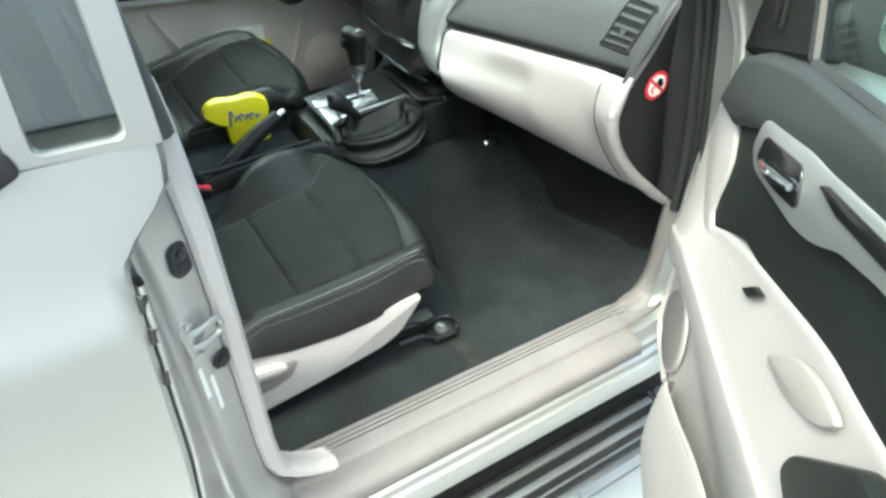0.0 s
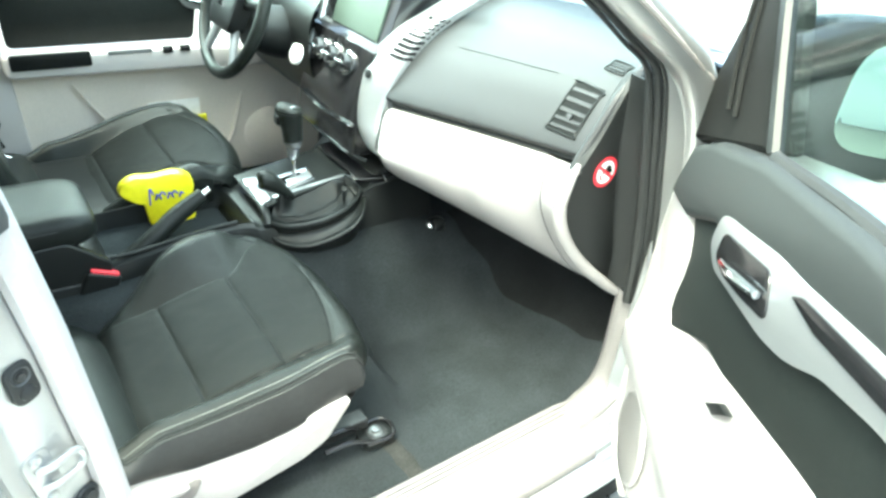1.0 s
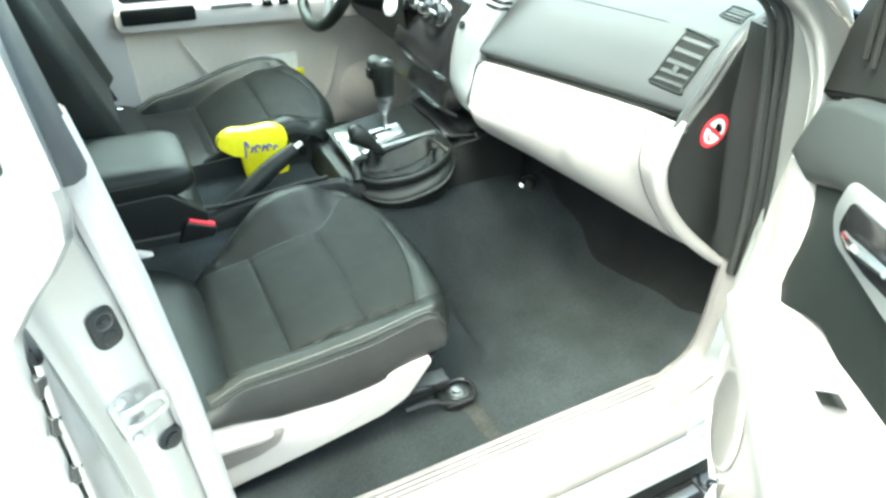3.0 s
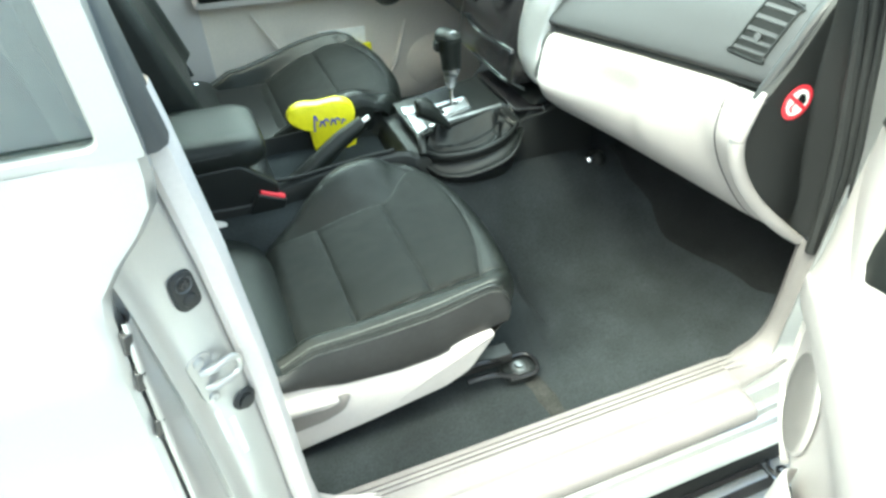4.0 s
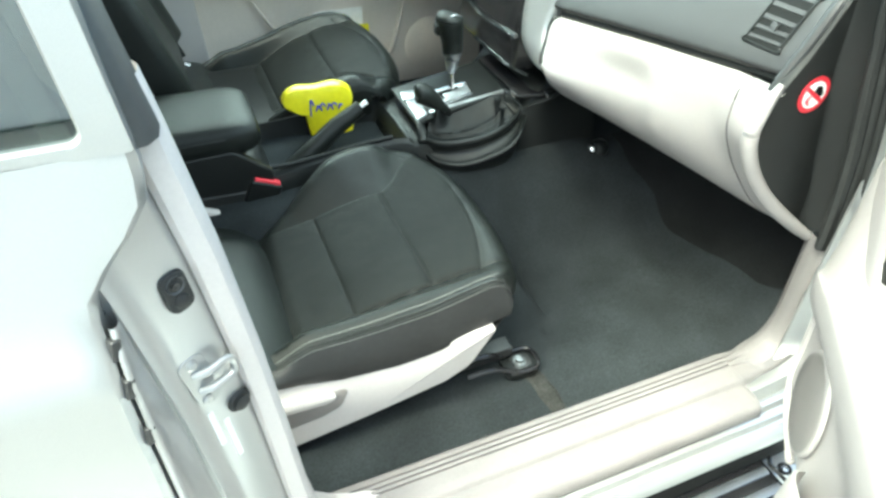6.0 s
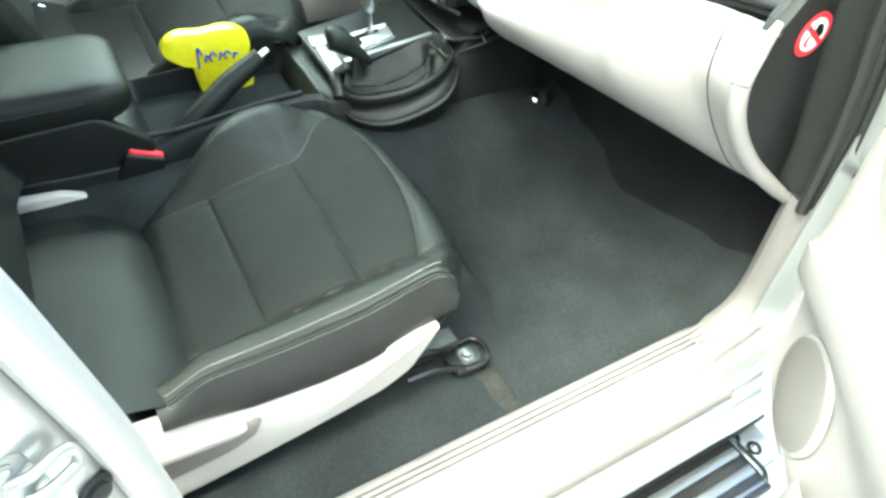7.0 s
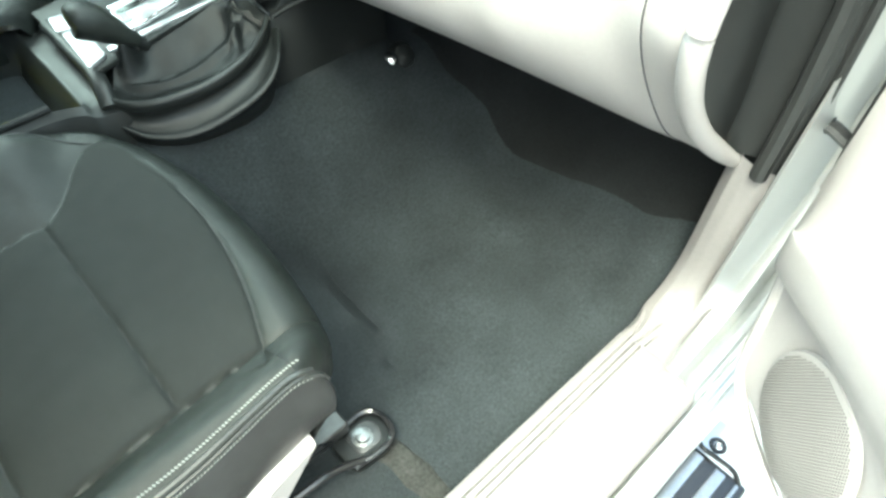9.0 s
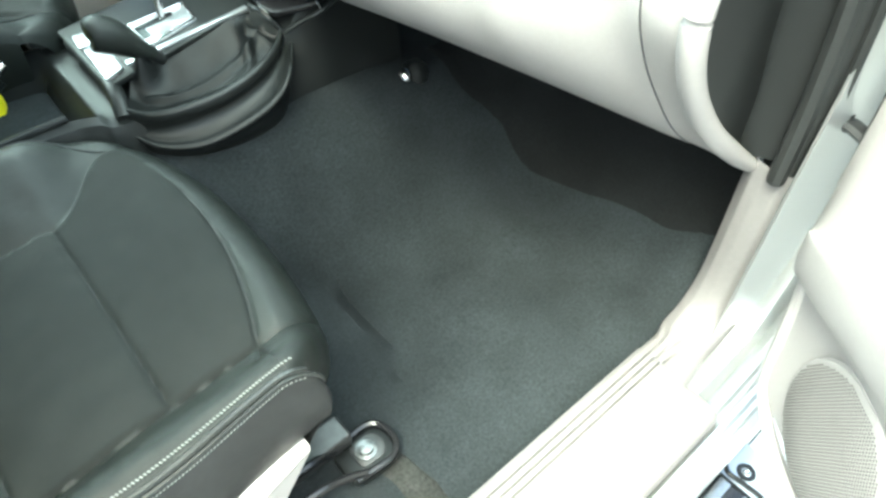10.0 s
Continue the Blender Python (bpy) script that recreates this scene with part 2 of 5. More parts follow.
XZ = Matrix(((1, 0, 0, 0), (0, 0, -1, 0), (0, 1, 0, 0), (0, 0, 0, 1)))  # outline x, z; drawn out towards -y


def xz(y):
    return Matrix.Translation((0, y, 0)) @ XZ


def step(a, b, t):
    t = min(1.0, max(0.0, (t - a) / (b - a)))
    return t * t * (3 - 2 * t)


# ---- surroundings ----
# Unseen ground past the tiles is kept dark for the door's reflections.
bm = bmesh.new()
vs = [bm.verts.new(p) for p in ((-60, -60, -0.012), (60, -60, -0.012), (60, 60, -0.012), (-60, 60, -0.012))]
bm.faces.new(vs)
ground = link("ground", bm, JOINT)
tagged(ground, "ground with pale tiles under the parked car, unseen dark area beyond", "floor", kind="structure")

# Unseen wall, added to set what the car's side reflects.
wall = link("unseen_wall", box((-9, -3.3, 0), (9, -3.1, 2.7), 0.02), WALLM)
tagged(wall, "unseen pale wall added for the reflections in the car's side", "wall", kind="structure")

# ---- car shell ----
C = 0.72  # middle line of the car


def floor_z(x, y):
    yy = min(y, 2 * C - y)
    z = 0.595 - 0.02 * step(0.06, 0.0, y) + 0.33 * step(0.57, 0.88, x) + 0.225 * step(0.36, 0.57, yy) * (1 - 0.25 * step(0.3, 0.7, x))
    rut = 0.205 - 1.5 * max(0.0, 0.33 - y) ** 2 - 2.5 * max(0.0, y - 0.35) ** 2
    z += (0.012 * step(0.03, -0.03, x - rut) - 0.030 * math.exp(-((x - rut) / 0.016) ** 2)) * step(0.15, 0.22, y) * step(0.47, 0.36, y)
    z += 0.004 * noise.noise(Vector((x * 6, y * 6, 0))) + 0.0015 * noise.noise(Vector((x * 25, y * 25, 3)))
    return z


rows = []
for i in range(90):
    x = -1.6 + 2.55 * i / 89
    rows.append([(x, y, floor_z(x, y)) for y in [0.0 + 1.47 * k / 79 for k in range(80)]])
carpet = link("floor", loft(rows), CARPET)
tagged(carpet, "dark grey fitted carpet covering the car floor and footwell", "carpet", kind="structure")

worn = []
for i in range(24):
    y = 0.008 + 0.105 * i / 23
    worn.append([(x + 0.006 * noise.noise(Vector((y * 30, k, 0))), y, floor_z(x, y) + (0.0025 if 0 < k < 7 else -0.002)) for k, x in enumerate([0.060 + 0.006 * k + 0.15 * (0.11 - y) for k in range(9)])])
part("worn_strip", loft(worn), WORN, carpet, "paler worn strip of carpet by the seat rail")
# darker sheet just above the floor, from toe_x(y) forward
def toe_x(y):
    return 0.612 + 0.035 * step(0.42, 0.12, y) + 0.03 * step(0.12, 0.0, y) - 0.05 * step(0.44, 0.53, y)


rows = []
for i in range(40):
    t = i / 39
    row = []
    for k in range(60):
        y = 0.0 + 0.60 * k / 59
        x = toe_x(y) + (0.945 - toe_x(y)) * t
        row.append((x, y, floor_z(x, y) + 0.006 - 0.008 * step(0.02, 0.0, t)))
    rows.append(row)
toe = link("toe_sheet", loft(rows), TOESHEET)
tagged(toe, "darker sheet over the rising front of the footwell floor", "lining", kind="structure")

# sill with its scuff plate and the lower front pillar trim


def sweep(profile, path, n=70, y0=0.0):
    """profile: outboard distance and height above the path; path in x, z."""
    line = catmull([(x, 0, z) for x, z in path], n)
    out = []
    for i, p in enumerate(line):
        d = (line[min(i + 1, n - 1)] - line[max(i - 1, 0)]).normalized()
        nrm = Vector((-d.z, 0, d.x))
        out.append([p + Vector((0, y0 - a, 0)) + nrm * h for a, h in profile])
    return out


SCW = [(0.0, -0.04), (-0.004, -0.004), (0.004, 0.003), (0.0115, 0.004), (0.0125, -0.003), (0.0145, -0.003), (0.0155, 0.004), (0.0215, 0.004), (0.0225, -0.003), (0.0245, -0.003), (0.0255, 0.004), (0.0315, 0.004), (0.0325, -0.003), (0.0345, -0.003), (0.0355, 0.004),
       (0.055, 0.0045), (0.071, 0.004), (0.0755, 0.0005), (0.079, -0.0055), (0.086, -0.0062), (0.092, -0.004), (0.112, -0.0055), (0.126, -0.0085), (0.133, -0.014), (0.136, -0.023), (0.137, -0.04)]
SC = [(0.0, -0.04), (-0.004, -0.004), (0.004, 0.003), (0.012, 0.004), (0.0128, -0.002), (0.0142, -0.002), (0.015, 0.004), (0.024, 0.004), (0.0248, -0.002), (0.0262, -0.002), (0.027, 0.004), (0.036, 0.004), (0.0368, -0.002), (0.0382, -0.002),
      (0.039, 0.004), (0.062, 0.003), (0.072, -0.002), (0.078, -0.014), (0.08, -0.03)]
PT = [(-0.010, -0.06), (-0.012, -0.010), (0.004, 0.004), (0.02, 0.008), (0.04, 0.008), (0.055, 0.002), (0.066, -0.012), (0.07, -0.03)]


def resample(pts, n):
    out = []
    for k in range(n):
        u = k / (n - 1) * (len(pts) - 1)
        i = min(int(u), len(pts) - 2)
        out.append(tuple(a + (b - a) * (u - i) for a, b in zip(pts[i], pts[i + 1])))
    return out


sill = thing("sill_trim", "light grey plastic scuff plate along the door sill", "door sill", kind="structure")
plate = sweep(SCW, [(-1.2, 0.60), (-0.55, 0.60), (0.0, 0.60), (0.30, 0.60), (0.466, 0.60)], 60)
last = plate[-1]
for k, d in ((1, 0.002), (2, 0.006), (3, 0.014), (4, 0.03)):
    plate.append([p + Vector((0.0028 * math.sqrt(k), 0.03 * d * (0.4 if p.y < -0.1 else 0), -d)) for p in last])
part("scuff_plate", loft(plate), SCUFF, sill)
foot_rows = []
fline = [(0.4655, 0.60), (0.51, 0.60), (0.540, 0.603), (0.573, 0.620), (0.590, 0.66), (0.592, 0.72), (0.589, 0.79), (0.586, 0.84), (0.585, 0.895)]
for i in range(60):
    f = step(0, 16, i)
    prof = [(a[0] + (b[0] - a[0]) * f, a[1] + (b[1] - a[1]) * f) for a, b in zip(resample(SC, 60), resample(PT, 60))]
    foot_rows.append(sweep(prof, fline, 60)[i])
part("pillar_trim", loft(foot_rows), SCUFF, sill, "pale plastic foot of the windscreen pillar trim")

body = thing("car_body", "silver painted body shell round the open front door", "car body", kind="structure")
FL = [(0.066, -0.035), (0.07, -0.018), (0.085, -0.012), (0.096, -0.014), (0.100, -0.030), (0.106, -0.042), (0.111, -0.031), (0.118, -0.027), (0.127, -0.030), (0.131, -0.046), (0.136, -0.048), (0.141, -0.037), (0.148, -0.041), (0.152, -0.058), (0.158, -0.060), (0.163, -0.053), (0.170, -0.060), (0.176, -0.072), (0.178, -0.086)]
FLP = [(-1.2, 0.60), (0.0, 0.60), (0.30, 0.60), (0.40, 0.60), (0.49, 0.60), (0.56, 0.612), (0.605, 0.65), (0.622, 0.71), (0.63, 0.79), (0.635, 0.90), (0.62, 1.05), (0.59, 1.18), (0.56, 1.30)]
part("sill_flange", loft(sweep(FL, FLP, 90)), PAINT, body)
# Lower face of the sill, drawn in matt black.
part("sill_side", loft(sweep([(0.174, -0.084), (0.172, -0.095), (0.170, -0.15), (0.15, -0.24), (0.10, -0.26)], FLP, 90)), MATTBLACK, body, "black face below the sill")
# hinge pillar and front wing edge
part("hinge_pillar", sheet([[(0.56, -0.055, z0), (0.60, -0.065, z0), (0.66, -0.085, z0), (0.72, -0.11, z0), (0.80, -0.125, z0)] for z0 in (0.50, 0.75, 1.0, 1.2, 1.32)], 30, 30, 0.004), PAINT, body)
part("front_wing", sheet([[(0.74, -0.13, z0), (0.95, -0.16 - b, z0), (1.3, -0.15 - b, z0), (1.7, -0.12 - b, z0)] for z0, b in ((0.45, 0.0), (0.8, 0.03), (1.1, 0.02), (1.28, -0.03))], 20, 20, 0.004), PAINT, body)
part("bonnet", sheet([[(0.95, y, 1.30 - 0.1 * abs(y - C) ** 2), (1.3, y, 1.27 - 0.1 * abs(y - C) ** 2), (1.9, y, 1.15 - 0.1 * abs(y - C) ** 2)] for y in (-0.1, 0.3, C, 1.14, 1.54)], 16, 16, 0.004), PAINT, body)
# screen pillar
PIL = [(0.60, -0.075, 1.17), (0.565, -0.075, 1.30), (0.50, -0.07, 1.405), (0.40, -0.06, 1.475), (0.20, -0.03, 1.60), (-0.05, 0.02, 1.72)]
part("screen_pillar", tube(PIL, [0.03, 0.032, 0.034, 0.034, 0.034, 0.034], 12), PAINT, body)
part("screen_pillar", tube([(x, 2 * C - y, z) for x, y, z in PIL], 0.034, 12), PAINT, body)
part("screen_moulding", tube([(0.66, -0.105, 1.27), (0.60, -0.105, 1.335), (0.519, -0.10, 1.392), (0.388, -0.09, 1.477), (0.293, -0.08, 1.535), (0.1, -0.03, 1.655)], 0.0055, 8, 40), GREYTRIM, body, "grey windscreen moulding")
ROOF = [[(x, C + w * s, z - 0.05 * s * s) for s in (-1, -0.6, 0, 0.6, 1)] for x, w, z in ((-0.05, 0.62, 1.80), (-0.6, 0.62, 1.86), (-1.3, 0.62, 1.85), (-1.9, 0.60, 1.80))]
part("roof", sheet(ROOF, 14, 14, 0.03), PAINT, body)
headliner = link("headliner", sheet([[(x, y, z - 0.035) for x, y, z in r] for r in ROOF], 14, 14, 0.006), GREYF)
tagged(headliner, "unseen fabric headliner under the car roof, darkened as if in shade", "headliner", kind="structure")
wind = link("windscreen", sheet([[(0.62, C + 0.66 * s, 1.32 + 0.0 * s) for s in (-1, -0.5, 0, 0.5, 1)], [(0.30, C + 0.66 * s, 1.57) for s in (-1, -0.5, 0, 0.5, 1)], [(-0.04, C + 0.62 * s, 1.77) for s in (-1, -0.5, 0, 0.5, 1)]], 8, 10), GLASS)
wind.visible_shadow = False
for v in wind.data.vertices:
    v.co.x += 0.33 - 0.30 * abs(v.co.y - C) ** 2 * (1.0) if v.co.z < 1.45 else 0.10
tagged(wind, "clear windscreen above the dashboard", "windscreen", kind="structure")
part("rear_bulkhead", box((-1.95, -0.05, 0.5), (-1.9, 1.49, 1.85)), BEIGE, body)
part("far_side_lower", box((-1.9, 1.52, 0.4), (1.2, 1.60, 0.9), 0.01), PAINT, body)
part("far_side_upper", box((0.45, 1.50, 0.88), (1.2, 1.56, 1.31), 0.01), PAINT, body)
part("firewall", box((0.93, -0.02, 0.5), (0.96, 1.46, 1.30)), BLACK, body)

# weatherstrip from the trim foot up along the pillar
WS = [(0.590, -0.040, 0.885), (0.572, -0.042, 1.00), (0.548, -0.042, 1.11), (0.520, -0.040, 1.21), (0.492, -0.038, 1.31), (0.458, -0.036, 1.395), (0.385, -0.034, 1.445), (0.28, -0.03, 1.513), (0.10, 0.0, 1.62), (-0.1, 0.03, 1.70)]
part("pillar_face", loft([[p + Vector((0.0, -0.012, 0.0)), p + Vector((0.012, -0.022, 0.002)), p + Vector((0.035, -0.032, 0.004)), p + Vector((0.07, -0.042, 0.006))] for p in catmull(WS, 50)]), PAINT, body)
ws = thing("weatherstrip", "black rubber door seal running up the windscreen pillar", "door seal", kind="structure")
part("seal_lip", tube(WS, [0.010, 0.010, 0.010, 0.010, 0.009, 0.007, 0.006, 0.006, 0.006, 0.006], 10, 60), RUBBER, ws)
part("seal_bead", tube([(x + 0.003, y - 0.014, z) for x, y, z in WS], [0.006, 0.006, 0.006, 0.006, 0.005, 0.003, 0.003, 0.003, 0.003, 0.003], 8, 60), RUBBER, ws)
part("seal_flap", tube([(x - 0.016, y + 0.006, z) for x, y, z in WS], [0.011, 0.011, 0.011, 0.010, 0.008, 0.005, 0.004, 0.004, 0.004, 0.004], 8, 60), RUBBER, ws)


# ---- dashboard ----
def dsh(y):
    """How far the panel comes back and drops towards the middle of the car."""
    u = max(0.0, min(1.0, (y - 0.03) / 0.52))
    return -0.085 * u ** 1.3, -0.062 * u


dash = thing("dashboard", "dashboard with dark grey top pad and pale glove box", "dashboard")


def dash_rows(profile, y0, y1, n):
    out = []
    for i in range(n):
        y = y0 + (y1 - y0) * i / (n - 1)
        dx, dz = dsh(y)
        out.append([Vector((x + dx * a, y, z + dz * a)) for x, z, a in profile])
    return out


def rows_sheet(rows, nv):
    return loft([catmull(r, nv) for r in rows])


PAD = [(0.425, 1.208, 1), (0.412, 1.217, 1), (0.418, 1.232, 1), (0.440, 1.265, 0.95), (0.475, 1.315, 0.8), (0.515, 1.352, 0.6), (0.58, 1.372, 0.4), (0.72, 1.380, 0.2), (0.95, 1.33, 0)]
part("top_pad", rows_sheet(dash_rows(PAD, 0.035, 0.60, 30), 50), DASH, dash, "dark grey grained top pad")
PADC = [(0.33, 1.20, 0), (0.36, 1.28, 0), (0.40, 1.34, 0), (0.50, 1.395, 0), (0.70, 1.40, 0), (0.95, 1.33, 0)]
part("centre_top", rows_sheet(dash_rows(PADC, 0.985, 1.42, 20), 30), DASH, dash)
part("screen_hood", rows_sheet(dash_rows([(0.425, 1.372, 0), (0.405, 1.385, 0), (0.42, 1.40, 0), (0.50, 1.405, 0), (0.70, 1.40, 0), (0.95, 1.33, 0)], 0.60, 0.985, 12), 24), DASH, dash)
GLV = [(0.422, 1.200, 1), (0.406, 1.195, 1), (0.398, 1.176, 1), (0.402, 1.12, 1), (0.418, 1.06, 1), (0.448, 1.00, 1.0), (0.49, 0.945, 1.05), (0.535, 0.905, 1.1), (0.56, 0.895, 1.1), (0.60, 0.90, 1.0), (0.80, 0.93, 0.5)]


def glove_rows(y0, y1, n, out=0.0):
    rs = []
    for i in range(n):
        y = y0 + (y1 - y0) * i / (n - 1)
        u = max(0.0, min(1.0, (y - 0.03) / 0.52))
        dx, dz = dsh(y)
        r = []
        for x, z, a in GLV:
            low = step(1.200, 0.90, z)
            end = step(0.47, 0.56, y) * low
            x -= 0.034 * step(0.15, 0.035, y) * math.exp(-((z - 1.125) / 0.085) ** 2)
            scoop = 0.011 * step(0.265, 0.295, y) * step(0.44, 0.35, y) * step(1.165, 1.13, z) * step(0.90, 1.02, z)
            shift = 0.045 * low * min(1.0, (y - 0.03) / 0.10) * step(0.45, 0.15, y)
            r.append(Vector((x + dx + scoop - low * 0.17 * u ** 1.1 - out + 0.05 * end, y - 0.07 * end - shift, z + dz + low * 0.165 * u - 0.01 * end)))
        rs.append(catmull(r, 50))
    return rs


part("side_panel", loft(glove_rows(0.018, 0.0862, 18)), LIGHT, dash, "pale fixed panel beside the glove box")
gb = part("glove_box_lid", loft(glove_rows(0.087, 0.55, 32, 0.002)), LIGHT, dash, "pale closed glove box lid")
part("gap_strip", tube([Vector((0.426 + dsh(y)[0], y, 1.206 + dsh(y)[1])) for y in [0.05 + 0.05 * k for k in range(11)]], 0.010, 8, 60), BLACK, dash, "dark joint under the top pad")
part("gap_strip", tube(glove_rows(0.554, 0.556, 2, -0.004)[0][4:44:3], 0.007, 8, 60), BLACK, dash)
# latch recess and handle
gl = glove_rows(0.284, 0.380, 25, 0.002)
part("latch_gap", tube([gl[c][i] + Vector((-0.0004, 0, 0.0004)) for c, i in ((0, 3), (1, 5), (12, 5), (23, 5), (24, 3))] + [gl[c][i] for c, i in ((24, 1), (12, 1), (0, 1))], 0.0013, 6, 90, True), GREYTRIM, gb, "thin dark gap round the latch")
part("latch", loft([[gl[c][i] + Vector((-d, 0, 0)) for i, d in ((1, 0.000), (1, 0.004), (2, 0.006), (3, 0.0065), (4, 0.005), (4, 0.000))] for c in range(1, 24)]), LIGHT, gb, "pale glove box latch")
part("key_lock", lathe([(0.004, 0), (0.004, 0.003), (0.003, 0.004)], 14, axes((0.373, 0.300, 1.152), (0, 0, 1), (0, 1, 0))), STEEL, gb)

# black end cap and its pale rim
CAP = [(0.402, 1.214), (0.382, 1.178), (0.368, 1.141), (0.379, 1.095), (0.414, 1.042), (0.472, 0.981), (0.545, 0.920), (0.585, 0.893), (0.62, 0.90), (0.60, 1.06), (0.575, 1.17), (0.545, 1.27), (0.515, 1.362), (0.476, 1.345), (0.432, 1.26)]
part("end_cap", prism([(p.x, p.y) for p in catmull([(x, z, 0) for x, z in CAP], 60, True)], 0.03, xz(0.048), 0.006), ENDCAP, dash, "matt black end cap of the dashboard")
capr = [[(x, 0.0205, z), (x + 0.2 * (w - x), 0.0160, z), (x + 0.5 * (w - x), 0.004, z), (x + 0.8 * (w - x), -0.012, z), (w, -0.036, z)] for x, w, z in ((0.56, 0.592, 0.90), (0.555, 0.578, 0.98), (0.53, 0.560, 1.06), (0.51, 0.540, 1.14), (0.49, 0.515, 1.22), (0.48, 0.490, 1.31), (0.475, 0.470, 1.37))]
part("cap_return", sheet(capr, 24, 20, 0.003), ENDCAP, dash)
RIM = [(0.394, 0.024, 1.212), (0.376, 0.023, 1.180), (0.362, 0.021, 1.141), (0.373, 0.020, 1.095), (0.408, 0.020, 1.04), (0.466, 0.018, 0.977), (0.540, 0.010, 0.914), (0.582, 0.004, 0.882)]
part("rim", tube(RIM, [0.005, 0.010, 0.013, 0.013, 0.013, 0.013, 0.012, 0.010], 12, 50), LIGHT, dash, "pale curved rim beside the end cap")
part("pad_edge", tube([(0.408, 0.04, 1.206), (0.44, 0.036, 1.268), (0.472, 0.034, 1.325), (0.51, 0.034, 1.36), (0.56, 0.036, 1.375)], 0.0105, 10, 30), DASH, dash)


def pad_line(y):
    dx, dz = dsh(y)
    return catmull([(x + dx * a, y, z + dz * a) for x, z, a in PAD], 300)


def pad_point(y, i, off):
    """A point of the top pad, i steps up its section, lifted by off."""
    line = pad_line(y)
    d = (line[i + 1] - line[i - 1]).normalized()
    return line[i] + off * Vector((-d.z, 0, d.x))


def pad_bar(y0, y1, i0, i1, lo, hi, skew=0):
    """A curved bar let into the pad."""
    secs = []
    for i in range(i0, i1 + 1, 2):
        secs.append([pad_point(y0, i, lo), pad_point(y0, i, hi), pad_point(y1, i + skew, hi), pad_point(y1, i + skew, lo)])
    return loft(secs, closed=True)


def pad_vent(y0, y1, i0, i1, slats, skew, label):
    """A vent let into the pad: dark backing, frame lip and slats that run across."""
    v = thing("air_vent", label, "air vent", group="dashboard vents")
    part("backing", pad_bar(y0, y1, i0, i1, -0.003, 0.0008, skew), VENTBLACK, v)
    w = (i1 - i0) / slats
    for k in range(slats - 1):
        c = i0 + w * (k + 1)
        part("slat", pad_bar(y0 + 0.003, y1 - 0.003, int(c - w * 0.10), int(c + w * 0.10) + 2, -0.002, 0.0022, skew), DASH, v)
    m = (y0 + y1) / 2
    if slats > 4:
        part("slider", pad_bar(m - 0.006, m + 0.006, int(i0 + w * 2.3), int(i0 + w * 2.9), 0.0, 0.005, skew), DASH, v)
    ring = [pad_point(y0, i, 0.0012) for i in range(i0, i1 + 1, 6)] + [pad_point(y1, i + skew, 0.0012) for i in range(i1, i0 - 1, -6)]
    part("frame", tube(ring, 0.0022, 6, 90, True), BLACK, v)
    return v


pad_vent(0.074, 0.140, 88, 158, 6, 3, "black slatted passenger air vent in the dashboard")
pad_vent(0.068, 0.110, 184, 203, 4, 2, "small black demister vent on the dashboard top")
seam_line = [pad_point(0.10 + 0.045 * k, 164, 0.0002) for k in range(11)]
part("airbag_seam", tube(seam_line[2:9], 0.0009, 5, 60), SEAM, dash, "fine seam of the airbag cover")

# red warning sticker on the end cap
stk = thing("warning_sticker", "round red and pale prohibition sticker on the dashboard end", "sticker", at=axes((0.461, 0.0165, 1.187), (-0.25, 0.0, 0.97), (-0.97, 0, -0.25)))
part("disc", lathe([(0.0001, 0.001), (0.030, 0.001), (0.030, 0.0)], 32), RED, stk)
part("inner_disc", lathe([(0.0001, 0.0016), (0.0225, 0.0016), (0.0225, 0.0)], 28), WHITE, stk)
part("bar", box((-0.023, -0.0032, 0.0), (0.023, 0.0032, 0.0022), m=pose(0, 0, 0, 0, 0, 40)), RED, stk)
part("symbol", prism(round_poly([(-0.006, -0.018), (0.010, -0.014), (0.015, -0.004), (0.006, 0.002), (-0.002, -0.006), (-0.010, -0.008)], 0.003, 3), 0.0019, pose(0, 0, 0), 0.0003), GLOSSBLACK, stk)
part("symbol", tube([(-0.014, 0.010, 0.0009), (-0.004, 0.014, 0.0009), (0.003, 0.006, 0.0009)], [0.002, 0.0032, 0.002], 6), RED, stk)

# centre stack
stack = thing("centre_stack", "centre stack with silver surround, screen and climate knobs", "centre console")
STK = [(0.285, 0.985), (0.295, 1.06), (0.318, 1.15), (0.338, 1.235), (0.368, 1.25), (0.41, 1.37), (0.6, 1.385), (0.6, 0.95)]
part("housing", prism(STK, 0.32, xz(0.965), 0.004), GLOSSBLACK, stack)
BAND = [(0.52, 0.605, 0.515, 1.380), (0.44, 0.622, 0.535, 1.332), (0.392, 0.650, 0.548, 1.292), (0.355, 0.678, 0.558, 1.24), (0.328, 0.684, 0.564, 1.19), (0.312, 0.678, 0.566, 1.14), (0.300, 0.664, 0.558, 1.10), (0.290, 0.640, 0.530, 1.065), (0.292, 0.60, 0.49, 1.035), (0.31, 0.57, 0.47, 1.02)]


def surround(band):
    return [[(x + 0.030, a + 0.002, z), (x + 0.006, a - 0.004, z), (x - 0.004, a * 0.75 + b * 0.25, z + 0.002), (x - 0.006, (a + b) / 2, z + 0.003), (x - 0.002, a * 0.2 + b * 0.8, z + 0.002), (x + 0.010, b + 0.003, z), (x + 0.045, b, z)] for x, a, b, z in band]


